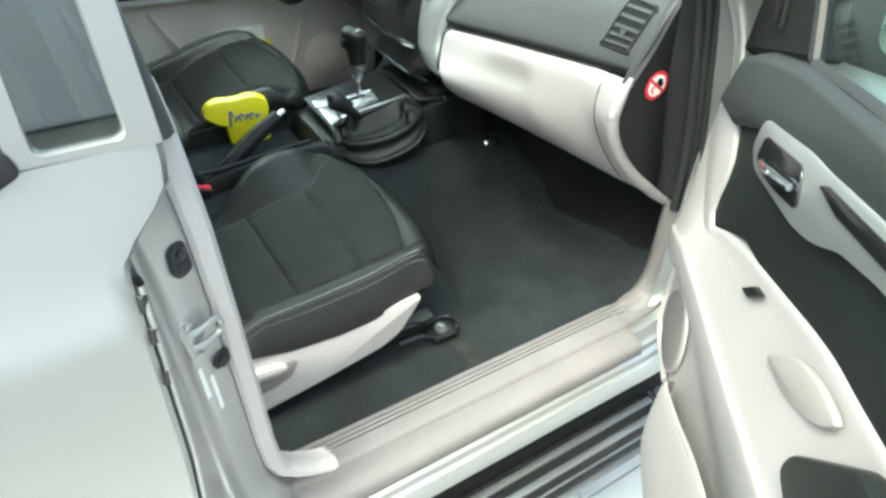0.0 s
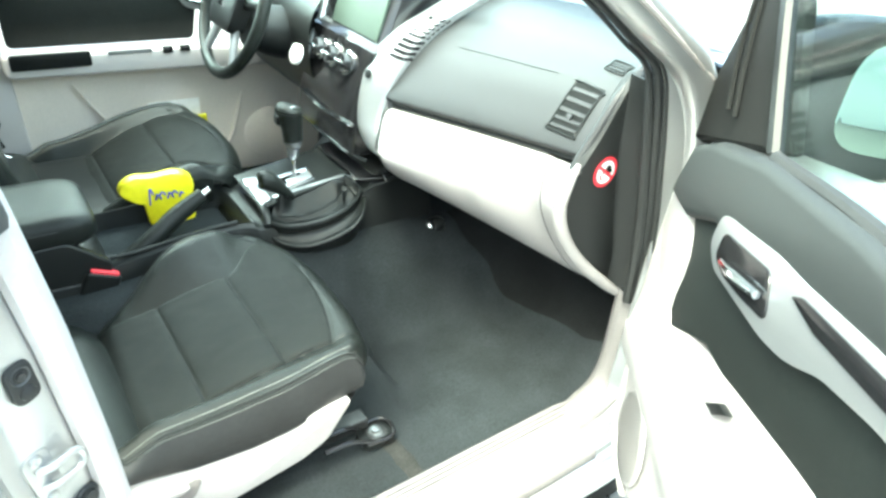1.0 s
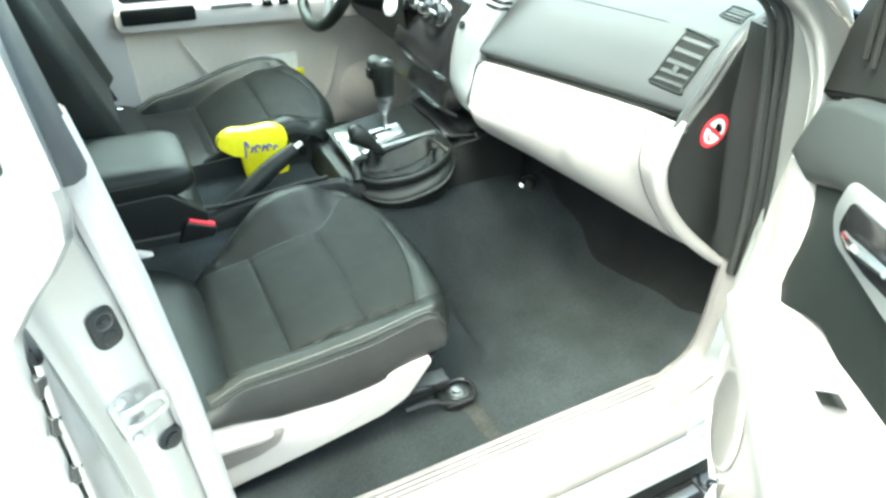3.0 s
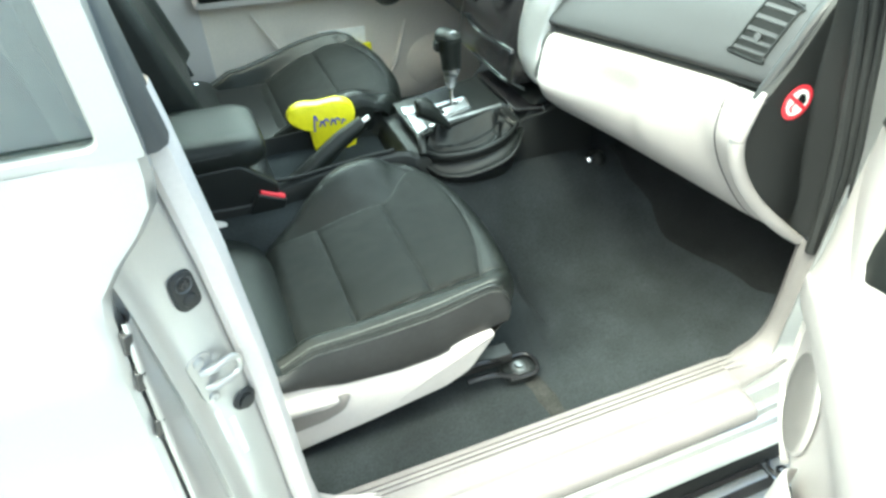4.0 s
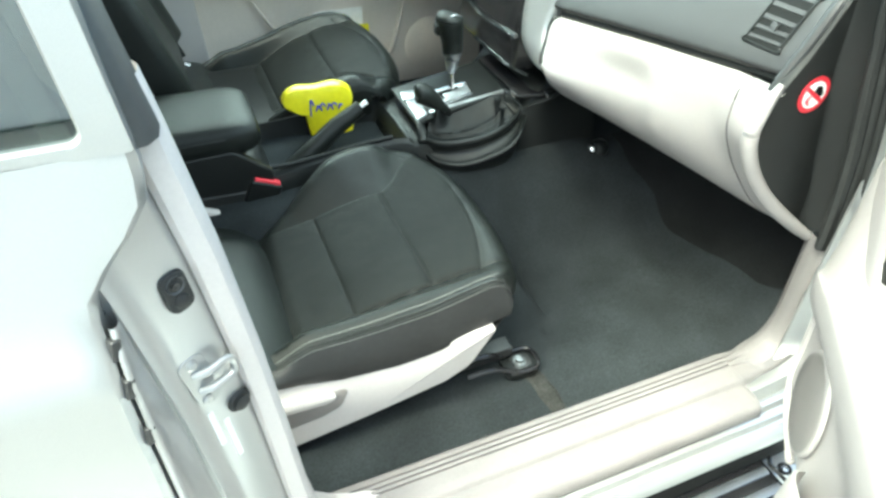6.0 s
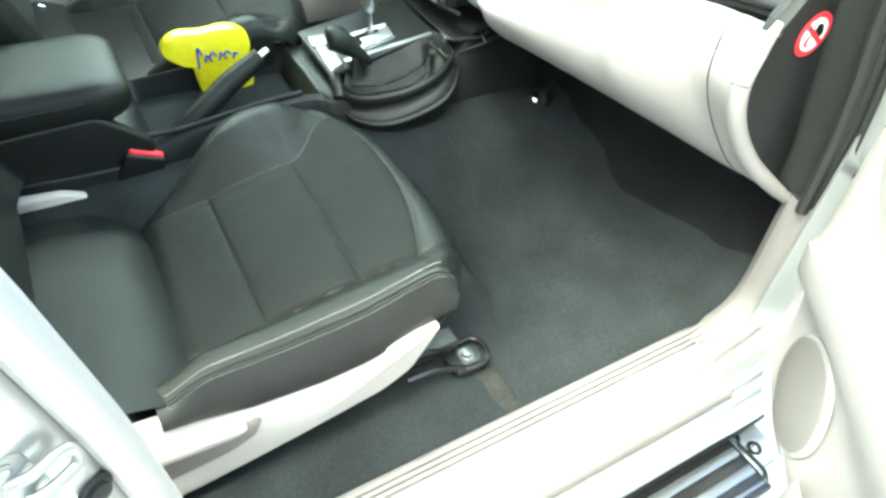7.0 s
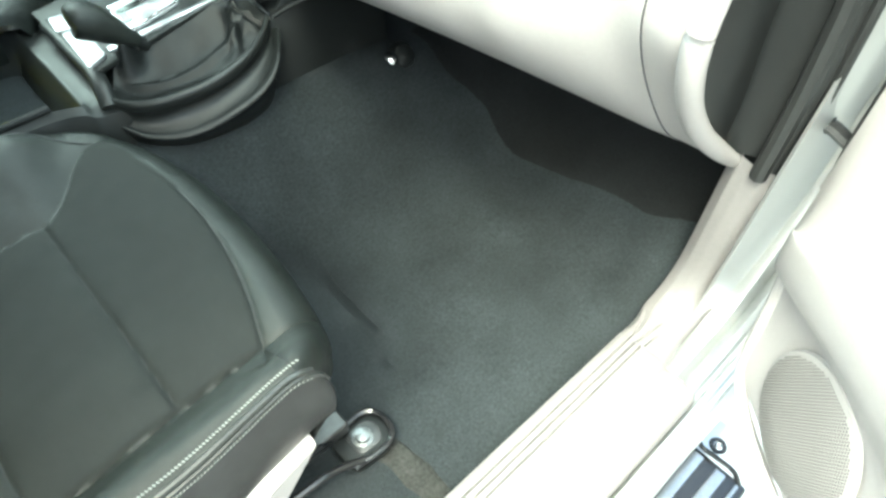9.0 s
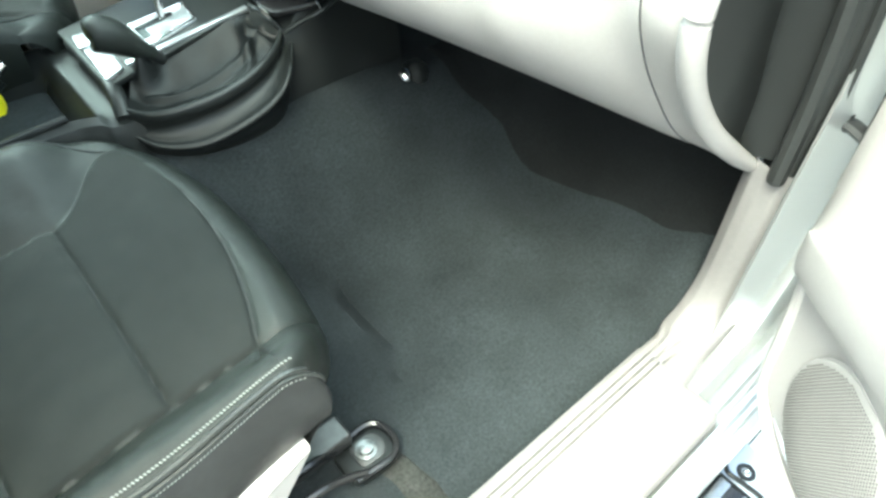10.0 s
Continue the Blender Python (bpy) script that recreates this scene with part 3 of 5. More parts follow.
for m, band in ((None, BAND), (Matrix.Translation((0.0, 1.625, 0)) @ Matrix.Diagonal((1, -1, 1, 1)), [(x, a, a - 0.030, z) for x, a, b, z in BAND[:6]])):
    b2 = sheet(surround(band), 50, 24)
    if m is not None:
        b2.transform(m)
    part("silver_surround", b2, SILVER, stack, "satin silver side rail")
part("screen", box((0, -0.112, 0), (0.008, 0.112, 0.115), 0.002, m=axes((0.362, 0.795, 1.250), (0.95, 0, -0.30), (0, 1, 0))), SCREEN, stack, "pale display screen")
KN = (0.30, 0, 0.954)
for y in (0.745, 0.815, 0.885):
    kn = part("knob", lathe([(0.026, 0), (0.026, 0.012), (0.020, 0.026), (0.0001, 0.028)], 20, axes((0.326, y, 1.185), KN, (0, 1, 0))), GLOSSBLACK, stack, "black rotary climate knob with chrome ring")
    part("ring", lathe([(0.027, 0.0), (0.030, 0.002), (0.030, 0.006), (0.027, 0.008)], 24, axes((0.326, y, 1.185), KN, (0, 1, 0))), CHROME, kn)
    part("grip", box((-0.003, -0.018, 0.026), (0.003, 0.018, 0.034), 0.001, m=axes((0.326, y, 1.185), KN, (0, 1, 0))), CHROME, kn)
part("lower_bezel", tube([(0.292, 0.66, 1.06), (0.286, 0.80, 1.052), (0.292, 0.94, 1.06)], 0.005, 6), CHROME, stack)
part("lower_bezel", tube([(0.30, 0.60, 0.99), (0.285, 0.70, 0.985), (0.285, 0.86, 0.985)], 0.004, 6), CHROME, stack)
part("oval_button", lathe([(0.010, 0), (0.010, 0.004), (0.0001, 0.005)], 18, axes((0.319, 0.637, 1.193), (0.3, 0, 0.95), (0, 1, 0))), BLACK, stack)
part("slot", box((-0.004, -0.022, -0.003), (0.004, 0.022, 0.003), 0.002, m=axes((0.345, 0.637, 1.228), (0.4, -0.05, 0.9), (0, 1, 0))), GLOSSBLACK, stack)
cv = thing("air_vent", "slim black centre vent in the silver surround", "air vent", group="dashboard vents")
rail = grid(surround(BAND), 200, 24)
for k in range(9):
    i0 = 22 + int(5.2 * k)
    secs = []
    for i in range(i0, i0 + 4):
        n = (rail[i + 1][12] - rail[i - 1][12]).cross(rail[i][16] - rail[i][8]).normalized()
        n = -n if n.x > 0 else n
        secs.append([rail[i][13] - 0.004 * n] + [rail[i][j] + 0.0012 * n for j in range(13, 22)] + [rail[i][21] - 0.004 * n])
    part("vent_slot", loft(secs, closed=True), GLOSSBLACK, cv)

# driver side of the dashboard
part("driver_panel", sheet([[(0.36, y, 1.34), (0.30, y, 1.25), (0.30, y, 1.12), (0.36, y, 1.0), (0.5, y, 0.95)] for y in (0.90, 1.05, 1.2, 1.42)], 16, 24), BLACK, dash)
part("column_shroud", tube([(0.40, 1.08, 1.16), (0.28, 1.08, 1.18), (0.20, 1.08, 1.20)], [0.075, 0.07, 0.055], 16), BLACK, dash)
part("ignition_ring", lathe([(0.026, 0), (0.026, 0.01), (0.02, 0.014), (0.012, 0.014), (0.0001, 0.012)], 24, axes((0.262, 0.90, 1.168), (0.3, 0, 0.95), (0, 1, 0))), WHITE, dash, "white round ignition surround")

wheel = thing("steering_wheel", "black four-spoke steering wheel with plain silver badge", "steering wheel", at=axes((0.165, 1.075, 1.260), (0, 1, 0), (0.34, 0, 0.94)))
part("rim", tube([(0.180 * math.cos(a), 0.180 * math.sin(a), 0) for a in [2 * math.pi * k / 16 for k in range(16)]], 0.016, 12, 96, True), LEATHER, wheel)
part("hub", prism(round_poly([(-0.075, -0.07), (0.075, -0.07), (0.085, 0.05), (-0.085, 0.05)], 0.03), 0.05, pose(0, 0, -0.03), 0.012), BLACK, wheel)
for a, b in (((-0.07, 0.02), (-0.175, 0.035)), ((0.07, 0.02), (0.175, 0.035)), ((-0.05, -0.05), (-0.10, -0.155)), ((0.05, -0.05), (0.10, -0.155))):
    part("spoke", tube([(*a, 0.0), (*b, 0.0)], [0.022, 0.016], 8, 4, flat=0.45), SILVER if b[1] < 0 else BLACK, wheel)
part("badge", prism([(0, 0.02), (0.012, 0.0), (0.02, -0.014), (-0.02, -0.014), (-0.012, 0.0)], 0.003, pose(0, 0, -0.034)), CHROME, wheel)


# ---- seats ----
def seat(name, y0, x0, dz, out, label, drop=0.0):
    """A front seat; y0 its middle, x0 the front of the cushion, dz how much higher it is set, out the side of its door, drop its fall to the rear.
    w runs across the cushion, from -0.25 at the door to 0.25 at the tunnel."""
    s = thing(name, label, "car seat", group="front seats")
    back, roll = x0 - 0.50, 0.045

    def at(x, w, z):
        return Vector((x, y0 - out * w, z))

    def front(w):
        t = min(1.0, max(0.0, (abs(w) - 0.19) / 0.06))
        return x0 - 0.004 - 0.50 * w * w - 0.45 * max(0.0, w) ** 2 - 0.026 * (1 - math.sqrt(1 - 0.995 * t * t))

    def outer(x):
        return -0.253 + 0.018 * step(x0 - 0.24, x0 - 0.05, x)

    def inner(x):
        return 0.258 - 0.125 * step(x0 - 0.20, x0 - 0.50, x)

    def arc(w):
        """Front seam of the centre panel."""
        return x0 - 0.049 - 1.0 * (w - 0.03) ** 2

    def far(x):
        """Tunnel side of the centre panel."""
        return 0.118 + 0.085 * step(x0 - 0.19, x0 - 0.085, x)

    def crease(d, deep=1.0):
        return deep * (0.0042 * math.exp(-abs(d) / 0.011) + 0.0016 * math.exp(-(d / 0.0024) ** 2))

    near = -0.186
    cross = (x0 - 0.190, x0 - 0.336)

    def top(x, w):
        b = 0.867 - 0.022 * step(x0 - 0.03, x0 - 0.20, x) - 0.050 * step(x0 - 0.17, x0 - 0.47, x)
        wf, xa = far(x), arc(w)
        z = b
        c_out = 0.873 - 0.017 * step(x0 - 0.05, x0 - 0.42, x)
        c_in = 0.868 + 0.030 * step(x0 - 0.06, x0 - 0.17, x) - 0.055 * step(x0 - 0.24, x0 - 0.48, x)
        z += (c_out - b) * step(near + 0.004, near - 0.042, w)
        z += (c_in - b) * step(wf - 0.02, wf + 0.13, w)
        z -= 0.005 * step(outer(x) + 0.022, outer(x), w)
        e = min(1.0, max(0.0, (w - inner(x) + 0.045) / 0.045))
        z -= 0.040 * (1 - math.sqrt(1 - 0.998 * e * e))
        inside = step(0.004, -0.004, x - xa) * step(near - 0.004, near + 0.004, w) * step(wf + 0.004, wf - 0.004, w)
        z += 0.006 * inside * min(1.0, (xa - x) / 0.05 if xa > x else 0.0)
        if x < xa + 0.03:
            z -= crease(w - near, 1.0) + crease(w - wf, 0.9)
        if near - 0.02 < w < wf + 0.02:
            z -= crease(x - xa, 0.95)
            z -= inside * sum(crease(x - c) for c in cross)
        z -= 0.030 * step(x0 - 0.42, x0 - 0.50, x) + drop * step(x0 - 0.12, x0 - 0.45, x)
        return z + dz + 0.0022 * noise.noise(Vector((x * 11, w * 11, y0 * 9))) + 0.0008 * noise.noise(Vector((x * 34, w * 34, y0 * 5)))

    nt, nr, nd, ny = 170, 22, 8, 150
    rows = [[] for i in range(nt + nr + nd)]
    for k in range(ny):
        v = k / (ny - 1)
        wfr = -0.25 + 0.505 * v
        xs = front(wfr) - roll
        for i in range(nt):
            x = back + (xs - back) * i / (nt - 1)
            w = outer(x) + (inner(x) - outer(x)) * v
            rows[i].append(at(x, w, top(x, w)))
        x, w = xs, outer(xs) + (inner(xs) - outer(xs)) * v
        z = top(x, w)
        for i in range(nr):
            a = radians(96) * (i + 1) / nr
            rows[nt + i].append(at(x + roll * math.sin(a), w, z - 1.15 * roll * (1 - math.cos(a))))
        p = rows[nt + nr - 1][-1]
        for i in range(nd):
            rows[nt + nr + i].append(p + Vector((-0.0045 * (i + 1), 0, -0.006 * (i + 1))))
    cushion = part("cushion", loft(rows), LEATHER, s, "black leatherette cushion with stitched panels")
    cushion.data.materials.append(CENTRE)
    for f in cushion.data.polygons:
        x, w = f.center.x, (y0 - f.center.y) * out
        if near < w < far(x) and x < arc(w) and ((x0 - 0.36 - x) / 0.115) ** 2 + ((w + 0.03) / 0.165) ** 4 < 1 or near < w < far(x) and x0 - 0.36 < x < arc(w):
            f.material_index = 1
    edge = [r[0] for r in rows]
    low = [(x0 - 0.60, 0.80), (x0 - 0.46, 0.783), (x0 - 0.39, 0.765), (x0 - 0.29, 0.756), (x0 - 0.185, 0.762), (x0 - 0.08, 0.781), (x0 + 0.1, 0.80)]

    def foot(x):
        for (xa, za), (xb, zb) in zip(low, low[1:]):
            if x <= xb:
                return za + (zb - za) * (x - xa) / (xb - xa) + 0.008 + dz
        return low[-1][1] + dz

    side = []
    o = Vector((0, out, 0))
    for i, p in enumerate(edge):
        q = Vector((p.x - 0.010 * step(nt, nt + nr, i), p.y, min(foot(p.x), p.z - 0.004)))
        h = p.z - q.z
        side.append([p, p + o * 0.004 - Vector((0, 0, 0.08 * h)), p + o * 0.013 - Vector((0, 0, 0.30 * h)), p * 0.4 + q * 0.6 + o * 0.021, p * 0.10 + q * 0.90 + o * 0.022, q + o * 0.018 - Vector((0, 0, 0.004)), q - o * 0.01 - Vector((0, 0, 0.012))])
    side = [catmull(r, 16) for r in side]
    part("cushion_side", loft(side), LITLEATHER, s, "black side panel of the cushion")
    part("cushion_side", loft([[r[-1], r[-1] - Vector((0, 0, 0.03)), r[-1] + Vector((0, -out * -0.02, -0.09))] for r in rows[:nt]]), LEATHER, s)
    part("rear_gusset", sheet([[at(x, 0.23 * q - 0.01, z + dz - 0.008 * q * q - 0.035 * step(0.3, 0.85, q) - drop) for q in (-1.08, -0.95, -0.4, 0.1, 0.4, 0.65, 0.82)] for x, z in ((x0 - 0.70, 0.860), (x0 - 0.58, 0.852), (x0 - 0.51, 0.842), (x0 - 0.46, 0.812), (x0 - 0.41, 0.75))], 20, 20), LEATHER, s)
    # twin welts of the door side seam, with their thread
    stop = nt + 12
    welt = part("piping", tube([p + Vector((0, out * 0.0005, 0.0012)) for p in edge[6:stop:4]], 0.0034, 7, 200), WELT, cushion, "twin leather welt")
    part("piping", tube([r[2] + Vector((0, out * 0.001, 0)) for r in side[6:stop + 6:4]], 0.0028, 7, 200), WELT, cushion)
    dash = bmesh.new()
    line = catmull([rows[i][3] + Vector((0, 0, 0.0010)) for i in range(6, stop - 6, 3)], 230)
    for i in range(0, 226, 2):
        a, b = line[i], line[i + 1] + Vector((0, out * 0.0022, 0))
        tube([a, b], 0.0010, 4, 2, bm=dash)
    line = catmull([r[3] + o * 0.0006 for r in side[6:stop:3]], 230)
    for i in range(0, 226, 2):
        tube([line[i], line[i + 1] + Vector((0, 0, 0.0015))], 0.0008, 4, 2, bm=dash)
    part("stitching", dash, THREAD, cushion, "pale grey stitching")
    # seams of the panels
    for c in cross:
        part("seam", tube([at(c, w, top(c, w) - 0.0004) for w in [near + (far(c) - near) * k / 24 for k in range(25)]], 0.0012, 5, 60), SEAM, cushion)
    part("seam", tube([at(arc(w), w, top(arc(w), w) - 0.0003) for w in [near + 0.39 * k / 40 for k in range(41)]], 0.0016, 5, 120), SEAM, cushion)
    part("seam", tube([at(x, near, top(x, near) - 0.0005) for x in [back + 0.04 + (arc(near) - back - 0.04) * k / 40 for k in range(41)]], 0.0010, 5, 120), SEAM, cushion)
    part("seam", tube([at(x, far(x), top(x, far(x)) - 0.0003) for x in [back + 0.08 + (x0 - 0.09 - back - 0.08) * k / 40 for k in range(41)]], 0.0015, 5, 120), SEAM, cushion)
    line = []
    for k in range(13):
        t = k / 12
        x, w = arc(near) + (front(-0.242) - roll - arc(near)) * t, near - 0.056 * t ** 1.5
        line.append(at(x, w, top(x, w) - 0.0003))
    part("seam", tube(line, 0.0012, 5, 30), SEAM, cushion)
    line = []
    for k in range(25):
        x = x0 - 0.086 - 0.30 * k / 24
        w = 0.203 + 0.040 * step(x0 - 0.08, x0 - 0.16, x) - 0.115 * step(x0 - 0.22, x0 - 0.46, x)
        line.append(at(x, w, top(x, w) + 0.0004))
    part("seam", tube(line, 0.0011, 5, 70), SEAM, cushion)
    # backrest, leaning back
    bsec = []
    lean, foot_x = (0.34, 0.66) if out < 0 else (0.20, 0.605)
    for i in range(36):
        t = i / 35
        base = Vector((x0 - foot_x - lean * t, 0, 0.84 + dz + 0.64 * t))
        wid = 0.25 * (1 - 0.20 * step(0.5, 1.0, t)) * math.sqrt(max(0.05, 1 - step(0.90, 1.02, t)))
        row = []
        for k in range(44):
            a = 2 * math.pi * k / 44
            cx, cy = math.cos(a), math.sin(a)
            th = 0.07 * (1 - 0.3 * t)
            px, py = th * math.copysign(abs(cx) ** 0.6, cx), wid * math.copysign(abs(cy) ** 0.55, cy)
            if cx > 0:
                px += 0.035 * step(0.6, 0.9, abs(py) / wid)
            row.append(base + Vector((px * 0.9, y0 + py, px * 0.43)))
        bsec.append(row)
    part("backrest", loft(bsec, closed=True), LEATHER, s, "black leatherette backrest")
    part("seat_base", box((x0 - 0.54, y0 - 0.20, 0.66), (x0 - 0.10, y0 + 0.20, 0.765 + dz), 0.02), BLACK, s)
    for sy in (-1, 1):
        y = y0 + sy * 0.205
        part("rail", box((x0 - 0.56, y - 0.018, 0.622), (x0 - 0.03, y + 0.018, 0.648), 0.004), STEEL, s)
    return s


ps = seat("car_seat", 0.365, 0.085, 0.0, -1, "black leatherette front passenger seat with pale side cover")
# pale side cover with the recline lever recess
COV = [(-0.50, 0.815), (-0.42, 0.806), (-0.37, 0.796), (-0.22, 0.787), (-0.10, 0.785), (-0.04, 0.784), (-0.018, 0.780), (-0.014, 0.774), (-0.028, 0.752), (-0.062, 0.700), (-0.11, 0.674), (-0.25, 0.648), (-0.40, 0.625), (-0.50, 0.62)]
cov = part("side_cover", prism(round_poly(COV, 0.012, 3), 0.022, xz(0.115), 0.006), PALE, ps, "pale plastic side cover")
part("recline_lever", prism(round_poly([(-0.46, 0.772), (-0.335, 0.758), (-0.315, 0.745), (-0.335, 0.735), (-0.46, 0.742)], 0.01, 4), 0.016, xz(0.094), 0.004), PALE, cov)
# Flat plate in darker grey for the shade inside the lever's hollow.
part("lever_recess_shade", prism(round_poly([(-0.45, 0.738), (-0.335, 0.733), (-0.31, 0.748), (-0.295, 0.74), (-0.31, 0.705), (-0.345, 0.69), (-0.45, 0.68)], 0.01, 4), 0.004, xz(0.0950), 0.001), GREYTRIM, cov)
ds = seat("car_seat", 1.075, 0.125, 0.055, 1, "black leatherette driver seat", 0.062)
part("inner_cover", prism(round_poly([(-0.53, 0.70), (-0.53, 0.842), (-0.455, 0.834), (-0.362, 0.788), (-0.335, 0.765), (-0.33, 0.70)], 0.012, 3), 0.02, xz(0.588), 0.005), PALE, ps, "pale cover of the backrest hinge")
# seat rail foot bolted to the carpet
foot = thing("seat_rail_foot", "black steel rail foot bolted to the carpet", "seat rail")
part("bracket", prism(round_poly([(-0.02, -0.030), (0.045, -0.032), (0.058, 0.0), (0.045, 0.030), (-0.02, 0.028)], 0.018, 5), 0.014, pose(0.045, 0.125, 0.605), 0.004), BLACK, foot)
part("plate", prism(round_poly([(0.0, -0.018), (0.036, -0.019), (0.044, 0.0), (0.036, 0.018), (0.0, 0.017)], 0.010, 4), 0.003, pose(0.045, 0.125, 0.6185), 0.001), STEEL, foot, "worn metal plate")
part("rim", tube([(0.03, 0.10, 0.622), (0.085, 0.098, 0.622), (0.10, 0.125, 0.622), (0.085, 0.152, 0.622), (0.03, 0.15, 0.622)], 0.005, 8, 30), GLOSSBLACK, foot)
part("arm", tube([(-0.06, 0.112, 0.640), (-0.01, 0.110, 0.640), (0.02, 0.106, 0.632), (0.045, 0.100, 0.624)], 0.0055, 8, 20), GLOSSBLACK, foot)
part("arm", tube([(-0.06, 0.142, 0.648), (0.0, 0.142, 0.646), (0.03, 0.146, 0.630)], 0.0055, 8, 20), GLOSSBLACK, foot)
part("bolt", lathe([(0.014, 0), (0.014, 0.004), (0.0095, 0.005), (0.0095, 0.012), (0.0001, 0.014)], 6 * 4, pose(0.062, 0.125, 0.620)), BOLT, foot, "dull steel hexagon bolt")

# ---- centre console ----
con = thing("centre_console", "black plastic centre console between the seats", "console")
SEC = [(-0.62, 0.60, 0.86, 0.86, 0.62, 0), (-0.34, 0.60, 0.86, 0.86, 0.64, 0), (-0.27, 0.605, 0.855, 0.862, 0.66, 0.085), (-0.20, 0.612, 0.855, 0.866, 0.68, 0.105), (-0.10, 0.616, 0.86, 0.872, 0.70, 0.11), (-0.03, 0.612, 0.86, 0.876, 0.72, 0.11), (0.008, 0.598, 0.86, 0.878, 0.74, 0.02), (0.03, 0.588, 0.86, 0.872, 0.75, 0), (0.10, 0.585, 0.87, 0.874, 0.78, 0), (0.18, 0.580, 0.88, 0.884, 0.79, 0), (0.25, 0.582, 0.89, 0.894, 0.80, 0), (0.29, 0.592, 0.89, 0.908, 0.82, 0), (0.36, 0.60, 0.89, 0.965, 0.85, 0), (0.50, 0.62, 0.89, 0.97, 0.84, 0)]
rows = []
for x, a, b, z, lo, dp in SEC:
    rows.append([Vector((x, a - 0.03, lo - 0.05)), Vector((x, a - 0.024, lo)), Vector((x, a - 0.010, (lo + z) / 2)), Vector((x, a - 0.002, z - 0.022)), Vector((x, a + 0.006, z - 0.005)), Vector((x, a + 0.02, z)), Vector((x, a + 0.032, z - dp * 0.6)), Vector((x, a + 0.045, z - dp)), Vector((x, (a + b) / 2, z - dp)), Vector((x, b - 0.045, z - dp)), Vector((x, b - 0.02, z)), Vector((x, b - 0.004, z - 0.006)), Vector((x, b + 0.004, z - 0.03)), Vector((x, b + 0.03, lo - 0.05))])
cols = [catmull([r[i] for r in rows], 90) for i in range(len(rows[0]))]
part("body", loft([[c[j] for c in cols] for j in range(90)]), CONSOLE, con)
part("armrest_box", box((-0.70, 0.615, 0.78), (-0.345, 0.84, 0.915), 0.018), CONSOLE, con)
part("box_side", prism(round_poly([(-0.66, 0.93), (-0.375, 0.938), (-0.355, 0.925), (-0.296, 0.872), (-0.31, 0.80), (-0.40, 0.70), (-0.66, 0.68)], 0.012, 4), 0.024, xz(0.624), 0.006, 3), CONSOLE, con, "sloping side of the armrest box")
lid = []
for i in range(30):
    a = i / 29
    x = -0.70 + 0.392 * math.sin(a * math.pi / 2)
    f = math.sqrt(max(0.0, 1 - max(0.0, (x + 0.375) / 0.067) ** 2)) if x > -0.375 else 1.0
    row = []
    for k in range(40):
        b = 2 * math.pi * k / 40
        cy, cz = math.copysign(abs(math.cos(b)) ** 0.55, math.cos(b)), math.copysign(abs(math.sin(b)) ** 0.6, math.sin(b))
        row.append((x, 0.712 + 0.110 * cy * (0.72 + 0.28 * f), 0.952 + 0.044 * cz * (0.35 + 0.65 * f) + 0.003 * math.sin(x * 20) * (1 if cz > 0 else 0)))
    lid.append(row)
arm = part("armrest_lid", loft(lid, closed=True), LEATHER, con, "padded black armrest lid")
part("lid_seam", tube([(x, 0.602 + 0.0, 0.966) for x in (-0.66, -0.56, -0.46, -0.38)], 0.0014, 5, 30), SEAM, arm)
part("box_rib", tube([(-0.56, 0.600, 0.850), (-0.45, 0.599, 0.842), (-0.37, 0.600, 0.837), (-0.335, 0.602, 0.842)], 0.003, 6), DASH, con)
part("bay_rim", tube([(-0.345, 0.62, 0.90), (-0.31, 0.622, 0.875), (-0.26, 0.625, 0.868), (-0.20, 0.632, 0.868), (-0.10, 0.638, 0.874), (-0.02, 0.634, 0.880)], 0.005, 8), BLACK, con)
# shift panel, sloping up towards the front
TOP = pose(0, 0, 0.884, 0, -8.5, 0)
part("shift_panel", prism(round_poly([(0.050, 0.640), (0.275, 0.655), (0.285, 0.83), (0.045, 0.83)], 0.006, 3), 0.008, TOP, 0.002), CONSOLE, con)
part("edge_strip", prism([(0.085, 0.6615), (0.272, 0.6515), (0.272, 0.6605), (0.085, 0.6735)], 0.011, TOP, 0.002), ALU, con, "bright metal strip along the shift panel")
part("shift_plate", prism(round_poly([(0.112, 0.674), (0.206, 0.684), (0.214, 0.742), (0.124, 0.752)], 0.008, 4), 0.011, TOP, 0.002), ALU, con, "bright metal shift gate plate")
rim = [TOP @ Vector((x, y, 0.0115)) for x, y in round_poly([(0.116, 0.678), (0.204, 0.687), (0.211, 0.740), (0.126, 0.749)], 0.008, 3)]
part("plate_rim", tube(rim, 0.0022, 6, 90, True), CHROME, con, "chrome rim of the shift gate")
part("gate_slot", prism(round_poly([(0.128, 0.722), (0.186, 0.722), (0.186, 0.732), (0.128, 0.734)], 0.003, 2), 0.0125, TOP), GLOSSBLACK, con)
part("gate_slot", prism(round_poly([(0.128, 0.698), (0.140, 0.699), (0.140, 0.728), (0.128, 0.728)], 0.003, 2), 0.0125, TOP), GLOSSBLACK, con)
part("corner_plate", prism(round_poly([(0.048, 0.646), (0.078, 0.656), (0.084, 0.735), (0.054, 0.745)], 0.007, 4), 0.013, TOP, 0.003), ALU, con, "bright metal corner plate")
part("corner_plate", prism(round_poly([(0.050, 0.750), (0.084, 0.740), (0.098, 0.778), (0.055, 0.792)], 0.007, 4), 0.013, TOP, 0.003), ALU, con)
